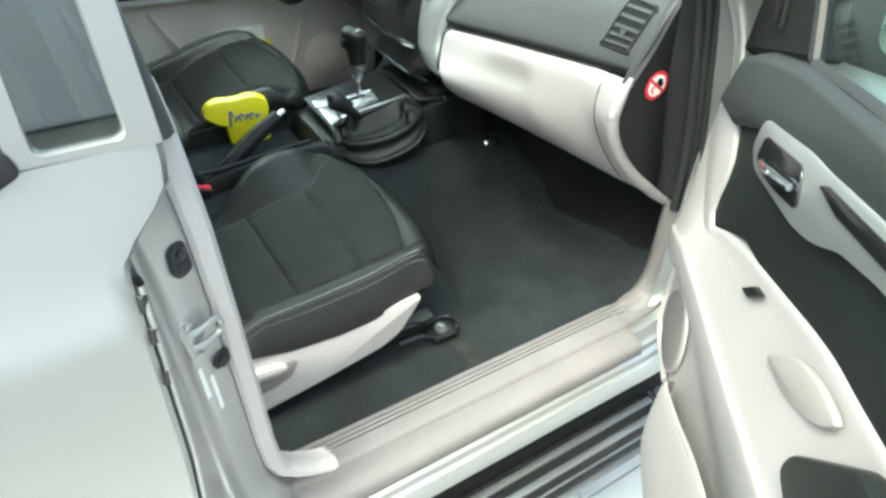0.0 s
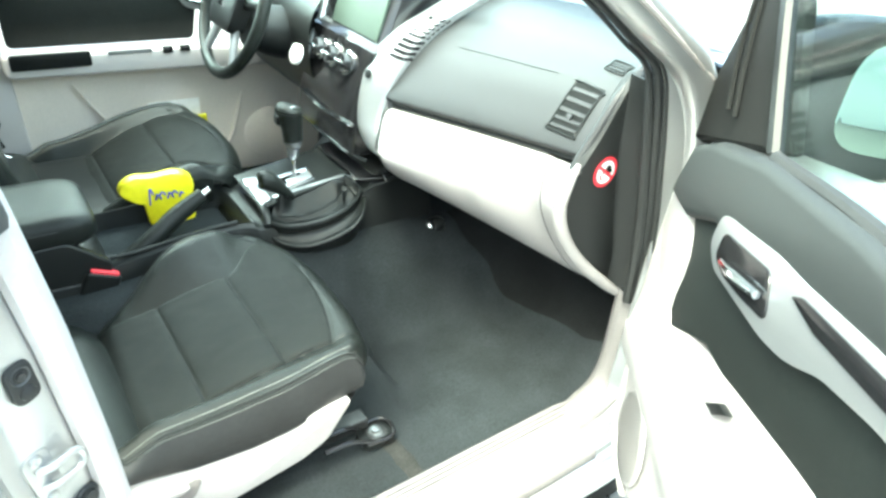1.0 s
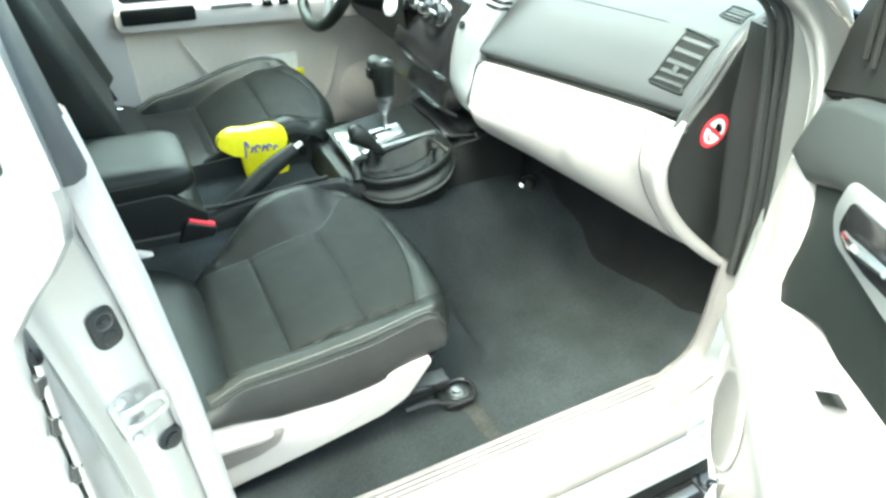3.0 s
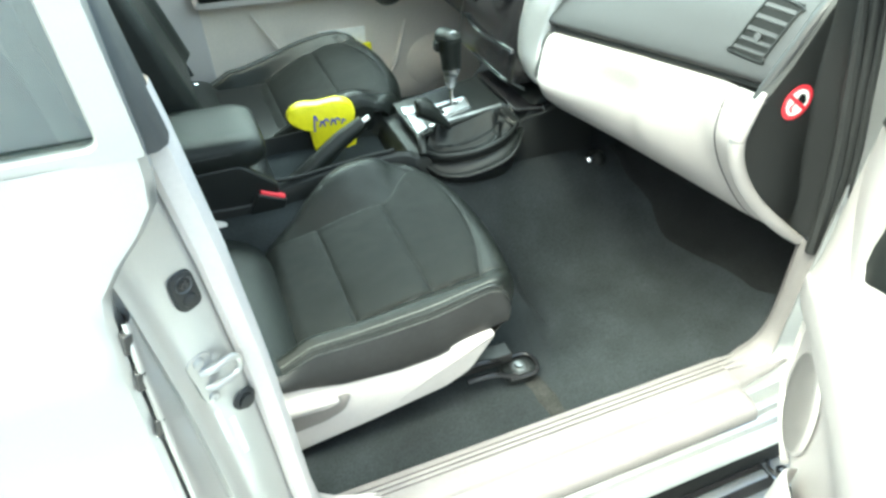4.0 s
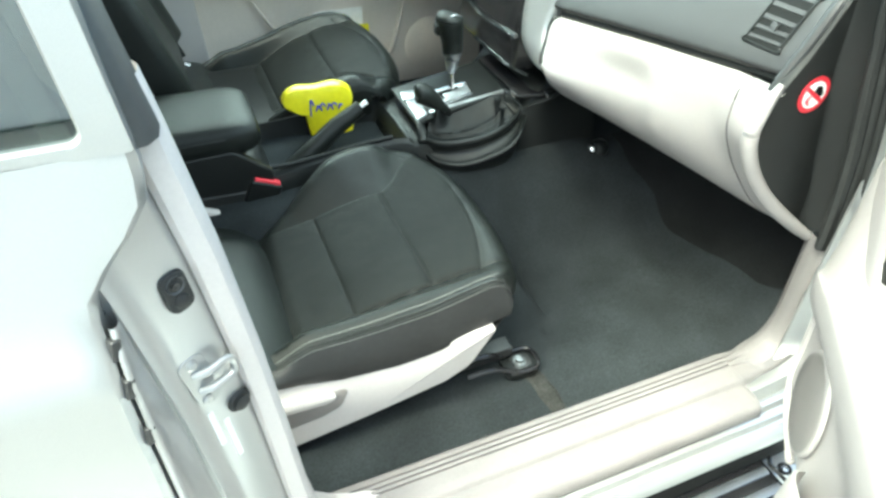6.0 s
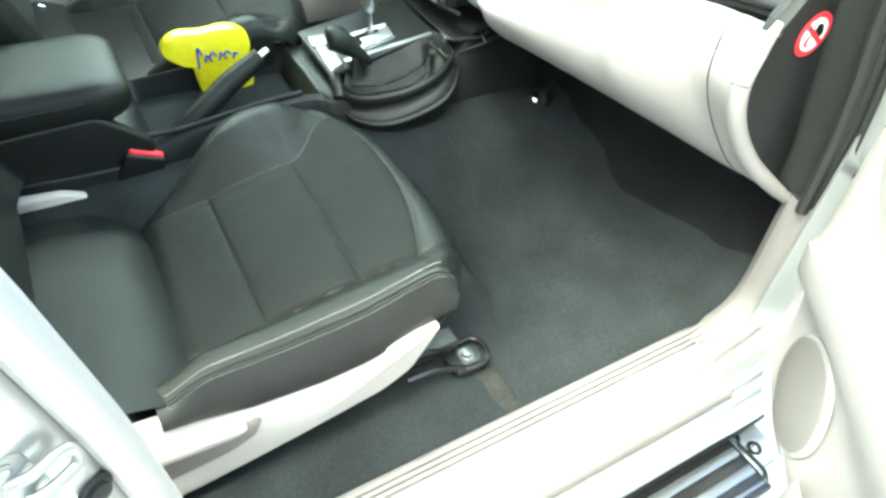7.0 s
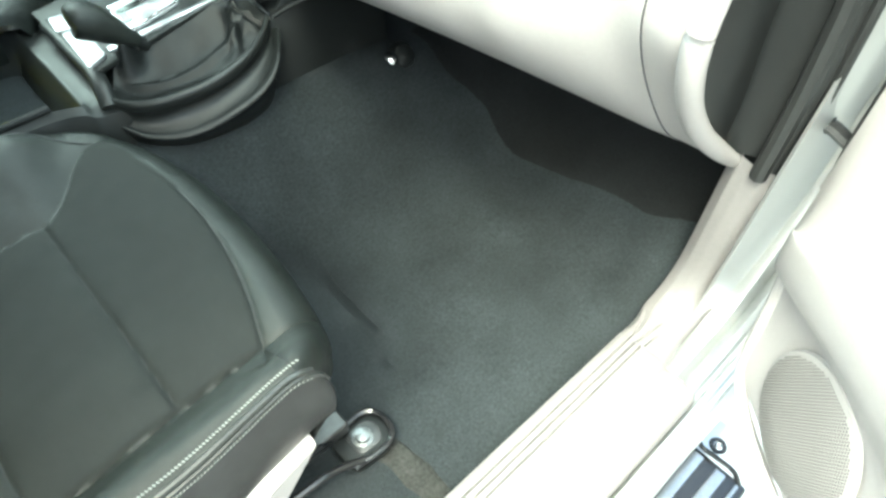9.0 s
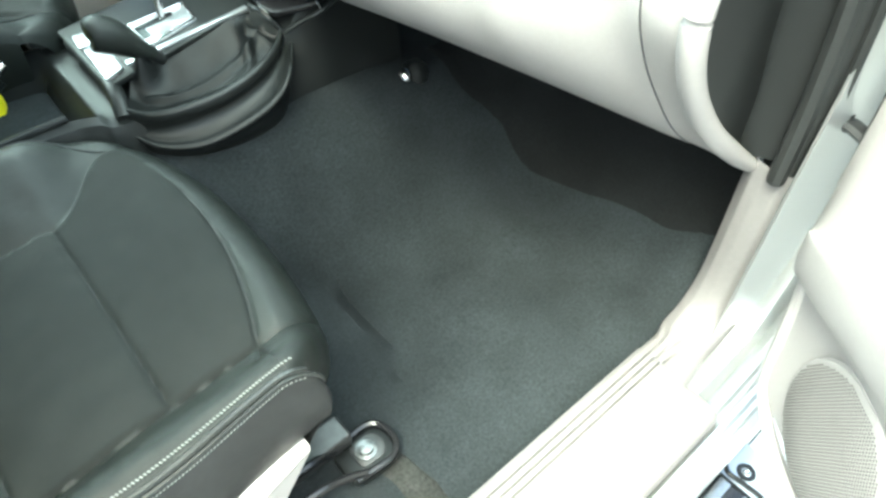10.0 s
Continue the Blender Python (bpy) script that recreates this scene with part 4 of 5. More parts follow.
part("panel_edge", tube([(0.040, 0.598, 0.874), (0.046, 0.622, 0.888), (0.050, 0.65, 0.895), (0.050, 0.70, 0.896), (0.050, 0.79, 0.897)], 0.011, 10, 30, flat=0.6), CONSOLE, con)
part("chrome_line", tube([(0.276, 0.664, 0.931), (0.283, 0.640, 0.928), (0.289, 0.618, 0.918), (0.293, 0.604, 0.909)], [0.0035, 0.0042, 0.0035, 0.002], 6, 24), CHROME, con, "bright chrome accent beside the gaiter")
part("tray_rim", tube([(0.352, 0.79, 0.944), (0.352, 0.70, 0.945), (0.346, 0.60, 0.944), (0.340, 0.566, 0.941)], 0.0024, 6, 30), CHROME, con, "chrome rim of the front tray")
part("tray_edge", tube([(0.296, 0.600, 0.908), (0.318, 0.588, 0.922), (0.345, 0.575, 0.935), (0.40, 0.578, 0.955), (0.50, 0.60, 0.97)], 0.004, 6, 30), CONSOLE, con)
part("tray", prism(round_poly([(0.288, 0.612), (0.345, 0.585), (0.44, 0.60), (0.44, 0.84), (0.288, 0.84)], 0.008, 3), 0.010, TOP, 0.002), GLOSSBLACK, con)
part("gap_hook", tube([(0.385, 0.60, 0.966), (0.378, 0.66, 0.968), (0.380, 0.73, 0.968)], 0.003, 6, 20), CHROME, con)
# leather gaiter that sags between the shift panel and its lip
UL = [(0.044, 0.604, 0.880), (0.066, 0.578, 0.878), (0.10, 0.560, 0.880), (0.16, 0.549, 0.886), (0.22, 0.557, 0.895), (0.265, 0.580, 0.903), (0.290, 0.604, 0.908)]
IL = [(0.082, 0.655, 0.902), (0.100, 0.655, 0.905), (0.130, 0.656, 0.910), (0.175, 0.655, 0.916), (0.22, 0.654, 0.923), (0.255, 0.650, 0.928), (0.276, 0.645, 0.928)]
g = []
for i, (p, q) in enumerate(zip(catmull(IL, 60), catmull(UL, 60))):
    t = i / 59
    row = []
    for k in range(40):
        u = k / 39
        c = p * (1 - u) + q * u
        sag = 0.020 * math.sin(math.pi * u) * math.sin(math.pi * min(1.0, 0.15 + t))
        boot = 0.030 * math.exp(-((t - 0.17) / 0.09) ** 2) * math.exp(-((u - 0.12) / 0.20) ** 2)
        ridge = 0.007 * math.exp(-((u - 0.42 - 0.22 * math.sin(math.pi * t)) / 0.07) ** 2) * step(0.05, 0.25, t) * step(0.98, 0.6, t)
        fold = 0.011 * math.exp(-((t - 0.62 - 0.22 * (1 - u)) / 0.035) ** 2) * math.sin(math.pi * u) + 0.010 * math.exp(-((t - 0.84 + 0.10 * (1 - u)) / 0.04) ** 2) * math.sin(math.pi * u) ** 1.5
        row.append(c + Vector((0, 0, boot + ridge + fold - sag + 0.003 * noise.noise(c * 28.0))))
    g.append(row)
part("gaiter", loft(g), GAITER, con, "creased black leather gaiter")
# two padded lips that wrap the gaiter's side
LL = [(0.036, 0.598, 0.852), (0.062, 0.562, 0.838), (0.105, 0.534, 0.836), (0.155, 0.522, 0.845), (0.213, 0.521, 0.861), (0.253, 0.536, 0.880), (0.290, 0.580, 0.900)]
lip = []
for p, q in zip(catmull(UL, 60), catmull(LL, 60)):
    c = [p + Vector((0, 0.022, -0.012)), p + Vector((0, 0.008, 0.000)), p + Vector((0, 0.001, 0.0035)), p + Vector((0, -0.005, 0.0)), p + Vector((0, -0.005, -0.010)), p * 0.75 + q * 0.25 + Vector((0, 0.006, -0.010)), p * 0.5 + q * 0.5 + Vector((0, 0.007, -0.010)), p * 0.2 + q * 0.8 + Vector((0, 0.003, -0.004)), q + Vector((0, -0.002, 0.003)), q + Vector((0, -0.006, -0.002)), q + Vector((0, 0.002, -0.014)), q + Vector((0, 0.014, -0.035)), q + Vector((0, 0.020, -0.065))]
    lip.append(catmull(c, 44))
part("gaiter_surround", loft(lip), CONSOLE, con, "two soft black lips round the gaiter")

lev = thing("gear_lever", "automatic gear lever with black grip and chrome shaft", "gear lever")
part("shaft", tube([(0.168, 0.728, 0.905), (0.170, 0.735, 0.94), (0.171, 0.740, 0.985)], [0.006, 0.0055, 0.006], 12), CHROME, lev)
part("collar", tube([(0.170, 0.740, 0.958), (0.170, 0.741, 0.975), (0.171, 0.742, 1.005), (0.172, 0.743, 1.012)], [0.009, 0.017, 0.023, 0.020], 16, 20, flat=0.8), ALU, lev, "satin metal collar")
part("grip", tube([(0.172, 0.742, 1.000), (0.172, 0.743, 1.012), (0.170, 0.744, 1.040), (0.166, 0.745, 1.065), (0.163, 0.745, 1.085), (0.164, 0.745, 1.097), (0.166, 0.745, 1.103)], [0.018, 0.027, 0.030, 0.035, 0.037, 0.030, 0.010], 22, 40, flat=0.85), LEATHER, lev)
part("cap", tube([(0.140, 0.728, 1.082), (0.150, 0.724, 1.096), (0.168, 0.724, 1.102), (0.188, 0.728, 1.096)], [0.001, 0.0022, 0.0022, 0.001], 8, 20), ALU, lev, "dull metal line on the grip")
part("button", box((0.130, 0.735, 1.055), (0.137, 0.757, 1.078), 0.003), BLACK, lev)
l4 = thing("transfer_lever", "short black transfer lever with rounded knob", "gear lever")
part("knob", tube([(0.118, 0.652, 0.914), (0.104, 0.654, 0.925), (0.088, 0.658, 0.940), (0.070, 0.662, 0.954), (0.054, 0.665, 0.962), (0.046, 0.666, 0.962)], [0.010, 0.014, 0.020, 0.024, 0.022, 0.006], 16, 36), LEATHER, l4)
part("shaft", tube([(0.128, 0.651, 0.902), (0.112, 0.652, 0.918)], 0.009, 10), BLACK, l4)

hb = thing("hand_brake", "raised black hand brake lever with chrome button", "hand brake")
part("grip", tube([(-0.27, 0.685, 0.80), (-0.20, 0.695, 0.845), (-0.13, 0.715, 0.885), (-0.065, 0.726, 0.917)], [0.024, 0.021, 0.021, 0.018], 14, 30), LEATHER, hb)
part("button", tube([(-0.068, 0.726, 0.916), (-0.048, 0.729, 0.927)], [0.008, 0.007], 12, 3), CHROME, hb, "chrome release button")
bk = thing("seat_belt_buckle", "black seat belt buckle with red release button", "buckle")
part("housing", box((-0.035, -0.014, -0.13), (0.035, 0.014, 0.0), 0.008, m=pose(-0.316, 0.603, 0.853, 0, 25, 0)), BLACK, bk)
part("button", box((-0.028, -0.010, -0.004), (0.028, 0.010, 0.006), 0.003, m=pose(-0.316, 0.603, 0.853, 0, 25, 0)), RED, bk, "red release button")
bk2 = thing("driver_belt_buckle", "black driver belt buckle with red button", "buckle")
part("housing", box((-0.03, -0.012, -0.10), (0.03, 0.012, 0.0), 0.006, m=pose(-0.30, 0.865, 0.835, 0, 25, 0)), BLACK, bk2)
part("button", box((-0.016, -0.008, -0.004), (0.016, 0.008, 0.004), 0.002, m=pose(-0.30, 0.865, 0.835, 0, 25, 0)), RED, bk2)

# yellow plastic bag-like bottle hung beside the hand brake
yb = thing("yellow_bottle", "crumpled yellow plastic pack with blue lettering beside the driver seat", "plastic pack")
yp = []
YO = [(-0.092, 0.060), (-0.088, 0.086), (-0.062, 0.100), (-0.015, 0.099), (0.035, 0.103), (0.066, 0.090), (0.076, 0.058), (0.070, 0.028), (0.074, -0.020), (0.060, -0.052), (0.030, -0.068), (-0.010, -0.074), (-0.030, -0.058), (-0.038, -0.010), (-0.044, 0.030), (-0.066, 0.036)]
oy = catmull([(x, z, 0) for x, z in YO], 60, True)
for d, s in ((-0.018, 0.80), (-0.014, 0.95), (0.0, 1.0), (0.014, 0.95), (0.018, 0.80)):
    yp.append([Vector((p.x * s - 0.005 * (1 - s), d + 0.004 * noise.noise(Vector((p.x * 30, p.y * 30, d * 20))), p.y * s + 0.02 * (1 - s))) for p in oy])
b2 = loft(yp, closed=True)
b2.transform(pose(-0.135, 0.822, 0.846, 0, 0, -6))
part("pack", b2, YELLOW, yb)
part("tail", tube([(-0.232, 0.775, 0.800), (-0.215, 0.772, 0.806), (-0.195, 0.775, 0.803)], [0.006, 0.011, 0.005], 10, 16, flat=0.6), YELLOW, yb)
# blue felt-pen strokes on the pack
pen = pose(-0.135, 0.822, 0.846, 0, 0, -6)
for k, (h, lean) in enumerate(((0.030, 0.002), (0.014, 0.004), (0.018, -0.003), (0.016, 0.004), (0.017, -0.002), (0.012, 0.003))):
    x = -0.030 + 0.0135 * k
    b2 = tube([(x, -0.0205, 0.040 if k else 0.028), (x + lean, -0.0205, 0.042 + h * 0.5), (x + 0.004, -0.0205, 0.040 + h), (x + 0.010, -0.0205, 0.043 + h * 0.4)], 0.002, 6, 12)
    b2.transform(pen)
    part("pen_stroke", b2, BLUE, yb)

# ---- middle pillar ----
bp = thing("middle_pillar", "silver painted pillar jamb with pale inner trim", "car pillar", kind="structure")
XE = [(0.56, -0.32), (0.62, -0.362), (0.68, -0.392), (0.76, -0.402), (0.90, -0.410), (1.057, -0.420), (1.24, -0.436), (1.39, -0.455), (1.51, -0.475), (1.80, -0.52)]


def xe(z):
    for (z0, x0), (z1, x1) in zip(XE, XE[1:]):
        if z <= z1:
            return x0 + (x1 - x0) * (z - z0) / (z1 - z0)
    return XE[-1][1]


TRIM = [(0.592, -0.262), (0.601, -0.284), (0.613, -0.316), (0.632, -0.350), (0.660, -0.380), (0.700, -0.395)]


def xt(z):
    """Front edge of the inner trim, whose foot bends forward along the sill."""
    for (z0, x0), (z1, x1) in zip(TRIM, TRIM[1:]):
        if z <= z1:
            return x0 + (x1 - x0) * (z - z0) / (z1 - z0)
    return xe(z)


def yo(z):
    return -0.035 * step(0.95, 1.40, z) + 0.10 * step(1.42, 1.85, z)


def strip(profile, z0, z1, n=40, edge=xe, bunch=1.0):
    rows = []
    for i in range(n):
        z = z0 + (z1 - z0) * (i / (n - 1)) ** bunch
        rows.append([(edge(z) + dx, y + yo(z), z) for dx, y in profile])
    return loft(rows)


part("inner_trim", strip([(-0.015, -0.02), (0.0, -0.050), (-0.001, -0.066), (-0.008, -0.074), (-0.026, -0.076), (-0.033, -0.070), (-0.034, -0.055)], 0.592, 1.43, 80, xt, 2.2), PALE, bp, "pale plastic pillar trim")
part("jamb", strip([(-0.030, -0.055), (-0.036, -0.074), (-0.040, -0.079), (-0.076, -0.100), (-0.083, -0.104), (-0.088, -0.115), (-0.096, -0.122), (-0.104, -0.120), (-0.110, -0.09)], 0.50, 1.36), PAINT, bp)
part("upper_garnish", strip([(-0.002, -0.06), (-0.005, -0.088), (-0.014, -0.099), (-0.028, -0.102), (-0.032, -0.096), (-0.044, -0.098), (-0.046, -0.07)], 1.385, 1.80), GARNISH, bp, "grey rubber covered upper pillar")
part("upper_bead", strip([(-0.030, -0.098), (-0.031, -0.106), (-0.036, -0.110), (-0.042, -0.106), (-0.043, -0.098)], 1.385, 1.80), GARNISH, bp)

def on_jamb(z, dx):
    """A pose on the jamb's face: x up the pillar, y outboard along the face, z out of it."""
    slope = (xe(z + 0.05) - xe(z - 0.05)) / 0.1
    return axes((xe(z) + dx, -0.079 + (dx + 0.040) * 0.583 + yo(z), z), (slope, 0, 1), (-0.864, -0.504, 0))


bmp = thing("door_bumper", "black rubber door stop with two screws on the pillar", "bumper", at=on_jamb(1.217, -0.052))
part("pad", prism(round_poly([(-0.024, -0.014), (0.024, -0.014), (0.024, 0.014), (-0.024, 0.014)], 0.012, 5), 0.009, pose(0, 0, -0.003), 0.003), RUBBER, bmp)
part("dish", lathe([(0.0001, 0.0055), (0.008, 0.006), (0.0095, 0.0075), (0.0100, 0.0055)], 18, pose(0.010, 0, 0)), GARNISH, bmp)
part("screw", lathe([(0.0045, 0.0055), (0.0045, 0.0085), (0.003, 0.009), (0.0001, 0.0075)], 14, pose(0.010, 0, 0)), STEEL, bmp)
part("dome", lathe([(0.0085, 0.0055), (0.0075, 0.008), (0.004, 0.0095), (0.0001, 0.010)], 16, pose(-0.011, 0, 0)), RUBBER, bmp)
btn = thing("door_light_switch", "small round black door light switch on the pillar", "switch", at=on_jamb(1.008, -0.044))
part("body", lathe([(0.0155, -0.004), (0.0155, 0.002), (0.0125, 0.005), (0.010, 0.005), (0.010, 0.009), (0.006, 0.011), (0.0001, 0.0115)], 20), RUBBER, btn)
stk2 = thing("striker", "pale steel door striker loop on the pillar jamb", "striker", at=on_jamb(1.085, -0.072))
part("plate", prism(round_poly([(-0.040, -0.018), (0.038, -0.016), (0.038, 0.016), (-0.040, 0.010)], 0.014, 5), 0.006, pose(0, 0, -0.001), 0.002), PAINT, stk2)
part("loop", tube([(0.013, 0.004, 0.004), (0.013, -0.010, 0.012), (0.012, -0.034, 0.014), (0.0, -0.040, 0.014), (-0.012, -0.034, 0.014), (-0.013, -0.010, 0.012), (-0.013, 0.004, 0.004)], 0.0045, 8, 50), PAINT, stk2)
for x in (-0.030, 0.028):
    part("screw", lathe([(0.007, 0.004), (0.007, 0.007), (0.004, 0.0085), (0.0001, 0.0075)], 14, pose(x, 0, 0)), PAINT, stk2)
for z, dx in ((0.997, -0.076), (0.957, -0.064)):
    lab = thing("jamb_label", "small blank white sticker on the pillar jamb", "sticker", group="jamb stickers", at=on_jamb(z, dx))
    part("label", box((-0.038, -0.0035, -0.001), (0.036, 0.0035, 0.0012), 0.0004, 1), WHITE, lab)

# ---- rear door, shut ----
rd = thing("rear_door", "silver rear door with dark tinted window", "car door")


def skin_y(z):
    return -0.150 - 0.045 * step(1.42, 1.10, z) + 0.02 * step(0.9, 0.5, z) - 0.006 * math.exp(-((z - 1.20) / 0.03) ** 2)


def front_x(z):
    return -0.545 + 0.065 * step(1.26, 1.36, z) - 0.02 * step(1.0, 0.6, z)


rows = []
for i in range(40):
    z = 0.46 + (1.395 - 0.46) * i / 39
    fx = front_x(z)
    rows.append([(fx + 0.004, skin_y(z) + 0.03, z), (fx + 0.003, skin_y(z) + 0.008, z), (fx - 0.004, skin_y(z) + 0.001, z)] + [(fx - 0.004 - d, skin_y(z) - 0.012 * math.sin(min(1, d / 0.6) * 1.5), z) for d in (0.02, 0.06, 0.12, 0.2, 0.3, 0.45, 0.6, 0.8, 1.1)])
part("skin", loft(rows), PAINT, rd)
ry = skin_y(1.40)
UP = Matrix.Translation((0, ry, 1.395)) @ XZ


def up(outline, d0, d1, bev=0.0):
    return prism(outline, d1 - d0, UP @ pose(0, 0, d0), bev)


hole = round_poly([(-0.508, 0.010), (-0.534, 0.40), (-0.585, 0.40), (-0.585, 0.010)], 0.013, 6)
rim0 = round_poly([(-0.476, -0.003), (-0.512, 0.45), (-0.612, 0.45), (-0.606, -0.003)], 0.004, 6)
ring = []
for f, d in ((1.0, -0.03), (1.0, -0.001), (0.97, 0.0015), (0.06, 0.0015), (0.0, -0.001), (0.0, -0.010)):
    ring.append([UP @ Vector((h[0] + (r[0] - h[0]) * f, h[1] + (r[1] - h[1]) * f, d)) for h, r in zip(hole, rim0)])
part("window_frame", loft(ring, closed=True, caps=False), PAINT, rd, "silver frame of the rear quarter window")
part("belt_rail", up([(-0.606, -0.06), (-0.606, 0.005), (-1.6, 0.008), (-1.6, -0.06)], -0.03, 0.0, 0.003), PAINT, rd)
gp = part("window_pane", up([(-0.49, 0.0), (-0.595, 0.0), (-0.59, 0.44), (-0.52, 0.44)], -0.009, -0.005), TINT, rd, "dark tinted window pane")
gp2 = part("window_pane", up([(-0.60, 0.0), (-1.5, 0.0), (-1.4, 0.45), (-0.595, 0.45)], -0.020, -0.016), TINT, rd)
part("belt_moulding", prism(round_poly([(-0.598, 1.394), (-0.606, 1.419), (-1.5, 1.425), (-1.5, 1.36), (-0.64, 1.372)], 0.008), 0.012, xz(ry + 0.004), 0.003), RUBBER, rd)
part("window_run", up(round_poly([(-0.512, -0.02), (-0.568, 0.42), (-0.588, 0.42), (-0.530, -0.02)], 0.003, 2), -0.018, -0.012, 0.003), LIGHT, rd, "pale window run behind the glass")
gp.visible_shadow = gp2.visible_shadow = False
fl = []
for i in range(50):
    z = 0.50 + 0.745 * i / 49
    a, b = Vector((xe(z) - 0.101, -0.120 + yo(z), z)), Vector((front_x(z) + 0.012, skin_y(z) + 0.006, z))
    fl.append(catmull([a, a * 0.75 + b * 0.25 + Vector((0.004, 0, 0)), a * 0.3 + b * 0.7 + Vector((0.004, 0, 0)), b, b + Vector((-0.006, 0.004, 0)), b + Vector((-0.007, 0.04, 0))], 20))
part("jamb_flange", loft(fl), PAINT, bp)
for z in (1.225, 1.185, 1.12):
    part("hinge_bolt", box((-0.005, -0.006, -0.011), (0.004, 0.006, 0.011), 0.002, m=pose(front_x(z) + 0.006, skin_y(z) + 0.010, z, 0, 10, 30)), STEEL, rd, "dark hinge bolt in the door gap")

# ---- running board ----
rb = thing("running_board", "black running board with bright metal tread strips", "running board")
part("board", box((-1.3, -0.272, 0.375), (0.507, -0.155, 0.425), 0.008), GLOSSBLACK, rb)
for y, w in ((-0.188, 0.009), (-0.228, 0.009), (-0.257, 0.003)):
    part("tread_strip", box((-1.28, y - w, 0.424), (0.495, y + w, 0.430), 0.002, 2), ALU, rb)
part("end_bracket", tube([(0.515, -0.160, 0.428), (0.517, -0.170, 0.432), (0.507, -0.184, 0.432), (0.509, -0.211, 0.432), (0.510, -0.242, 0.430), (0.500, -0.262, 0.420)], 0.0045, 8, 40), GLOSSBLACK, rb)
part("screw_ear", tube([(0.530 + 0.011 * math.cos(a), -0.201 + 0.011 * math.sin(a), 0.430) for a in [k * math.pi / 4 for k in range(8)]], 0.004, 6, 32, True), GLOSSBLACK, rb)
part("screw", lathe([(0.006, 0), (0.006, 0.004), (0.003, 0.005), (0.0001, 0.003)], 12, pose(0.530, -0.201, 0.426)), CHROME, rb)
part("under_skirt", box((-1.3, -0.20, 0.30), (0.60, -0.13, 0.40), 0.01), PAINT, rb)

# check strap
cs = thing("check_strap", "dark steel door check strap", "check strap")
part("link", tube([(0.607, -0.047, 0.984), (0.603, -0.060, 0.974), (0.600, -0.075, 0.974), (0.597, -0.093, 0.970), (0.592, -0.118, 0.966), (0.575, -0.15, 0.962)], [0.005, 0.010, 0.011, 0.011, 0.012, 0.012], 8, 30, flat=0.7), STEEL, cs)
part("ring", tube([(0.600, -0.046 + 0.009 * math.cos(a), 0.986 + 0.011 * math.sin(a)) for a in [k * math.pi / 4 for k in range(8)]], 0.0028, 6, 32, True), STEEL, cs)
part("stop_pin", tube([(0.601, -0.066, 0.986), (0.601, -0.068, 0.965)], 0.005, 8, 3), STEEL, cs)
part("anchor", box((0.590, -0.060, 0.972), (0.606, -0.034, 0.979), 0.002), STEEL, cs)

# ---- front passenger door, open ----
DOOR = pose(0.574, -0.038, 0, 0, 0, 48)
fd = thing("front_door", "open front passenger door with pale and black inner trim", "car door", at=DOOR)


def dxz(y):
    return xz(y)


part("shell", prism(round_poly([(-0.20, 0.655), (-0.165, 0.69), (-0.13, 0.80), (-0.085, 1.0), (-0.06, 1.15), (-0.075, 1.30), (-0.43, 1.39), (-1.08, 1.45), (-1.10, 0.9), (-1.02, 0.56), (-0.40, 0.62)], 0.03), 0.10, dxz(-0.03), 0.01), PAINT, fd)
PADO = [(-0.112, 1.203), (-0.128, 1.245), (-0.165, 1.312), (-0.25, 1.352), (-0.43, 1.402), (-0.66, 1.436), (-1.06, 1.465), (-1.06, 1.425), (-0.73, 1.368), (-0.54, 1.322), (-0.33, 1.262), (-0.22, 1.212)]
part("upper_pad", prism(PADO, 0.05, dxz(0.022), 0.016, 3), DOORPAD, fd, "dark grey padded upper trim")
INS = [(-0.222, 1.218), (-0.33, 1.268), (-0.54, 1.325), (-1.05, 1.428), (-1.05, 1.24), (-0.85, 1.21), (-0.73, 1.19), (-0.60, 1.15), (-0.425, 1.122), (-0.379, 1.098), (-0.281, 1.040), (-0.256, 1.056), (-0.254, 1.09), (-0.262, 1.13), (-0.260, 1.165), (-0.242, 1.196)]
part("insert", prism(INS, 0.03, dxz(0.004), 0.004), INSERTM, fd, "black leatherette insert")
ZB = [(-0.098, 1.185, 0.93), (-0.14, 1.125, 0.94), (-0.20, 1.07, 0.955), (-0.26, 1.037, 0.97), (-0.36, 1.082, 0.985), (-0.463, 1.122, 1.0), (-0.635, 1.178, 1.023), (-0.75, 1.212, 1.042), (-0.85, 1.228, 1.056), (-1.05, 1.262, 1.085)]
cr = []
for x, zb, zr in ZB:
    low = 0.62 + 0.040 * step(-0.45, -0.30, x)
    f = step(-0.10, -0.16, x)
    cr.append([(x, -0.012, zb + 0.004), (x, 0.006, zb), (x, 0.012, zb - 0.25 * (zb - zr)), (x, 0.018 + 0.014 * f, zr + 0.012), (x, 0.022 + 0.018 * f, zr - 0.008), (x, 0.015 + 0.018 * f, zr - 0.06), (x, 0.004, 0.86), (x, 0.0, 0.78), (x, 0.0, 0.70), (x, -0.02, low)])
EDGE = [(0.60, -0.24), (0.66, -0.205), (0.677, -0.178), (0.715, -0.156), (0.813, -0.137), (0.885, -0.122), (1.064, -0.104), (1.20, -0.098)]


def edge_x(z):
    """Front outline of the trim."""
    for (z0, x0), (z1, x1) in zip(EDGE, EDGE[1:]):
        if z <= z1:
            return x0 + (x1 - x0) * (z - z0) / (z1 - z0)
    return EDGE[-1][1]


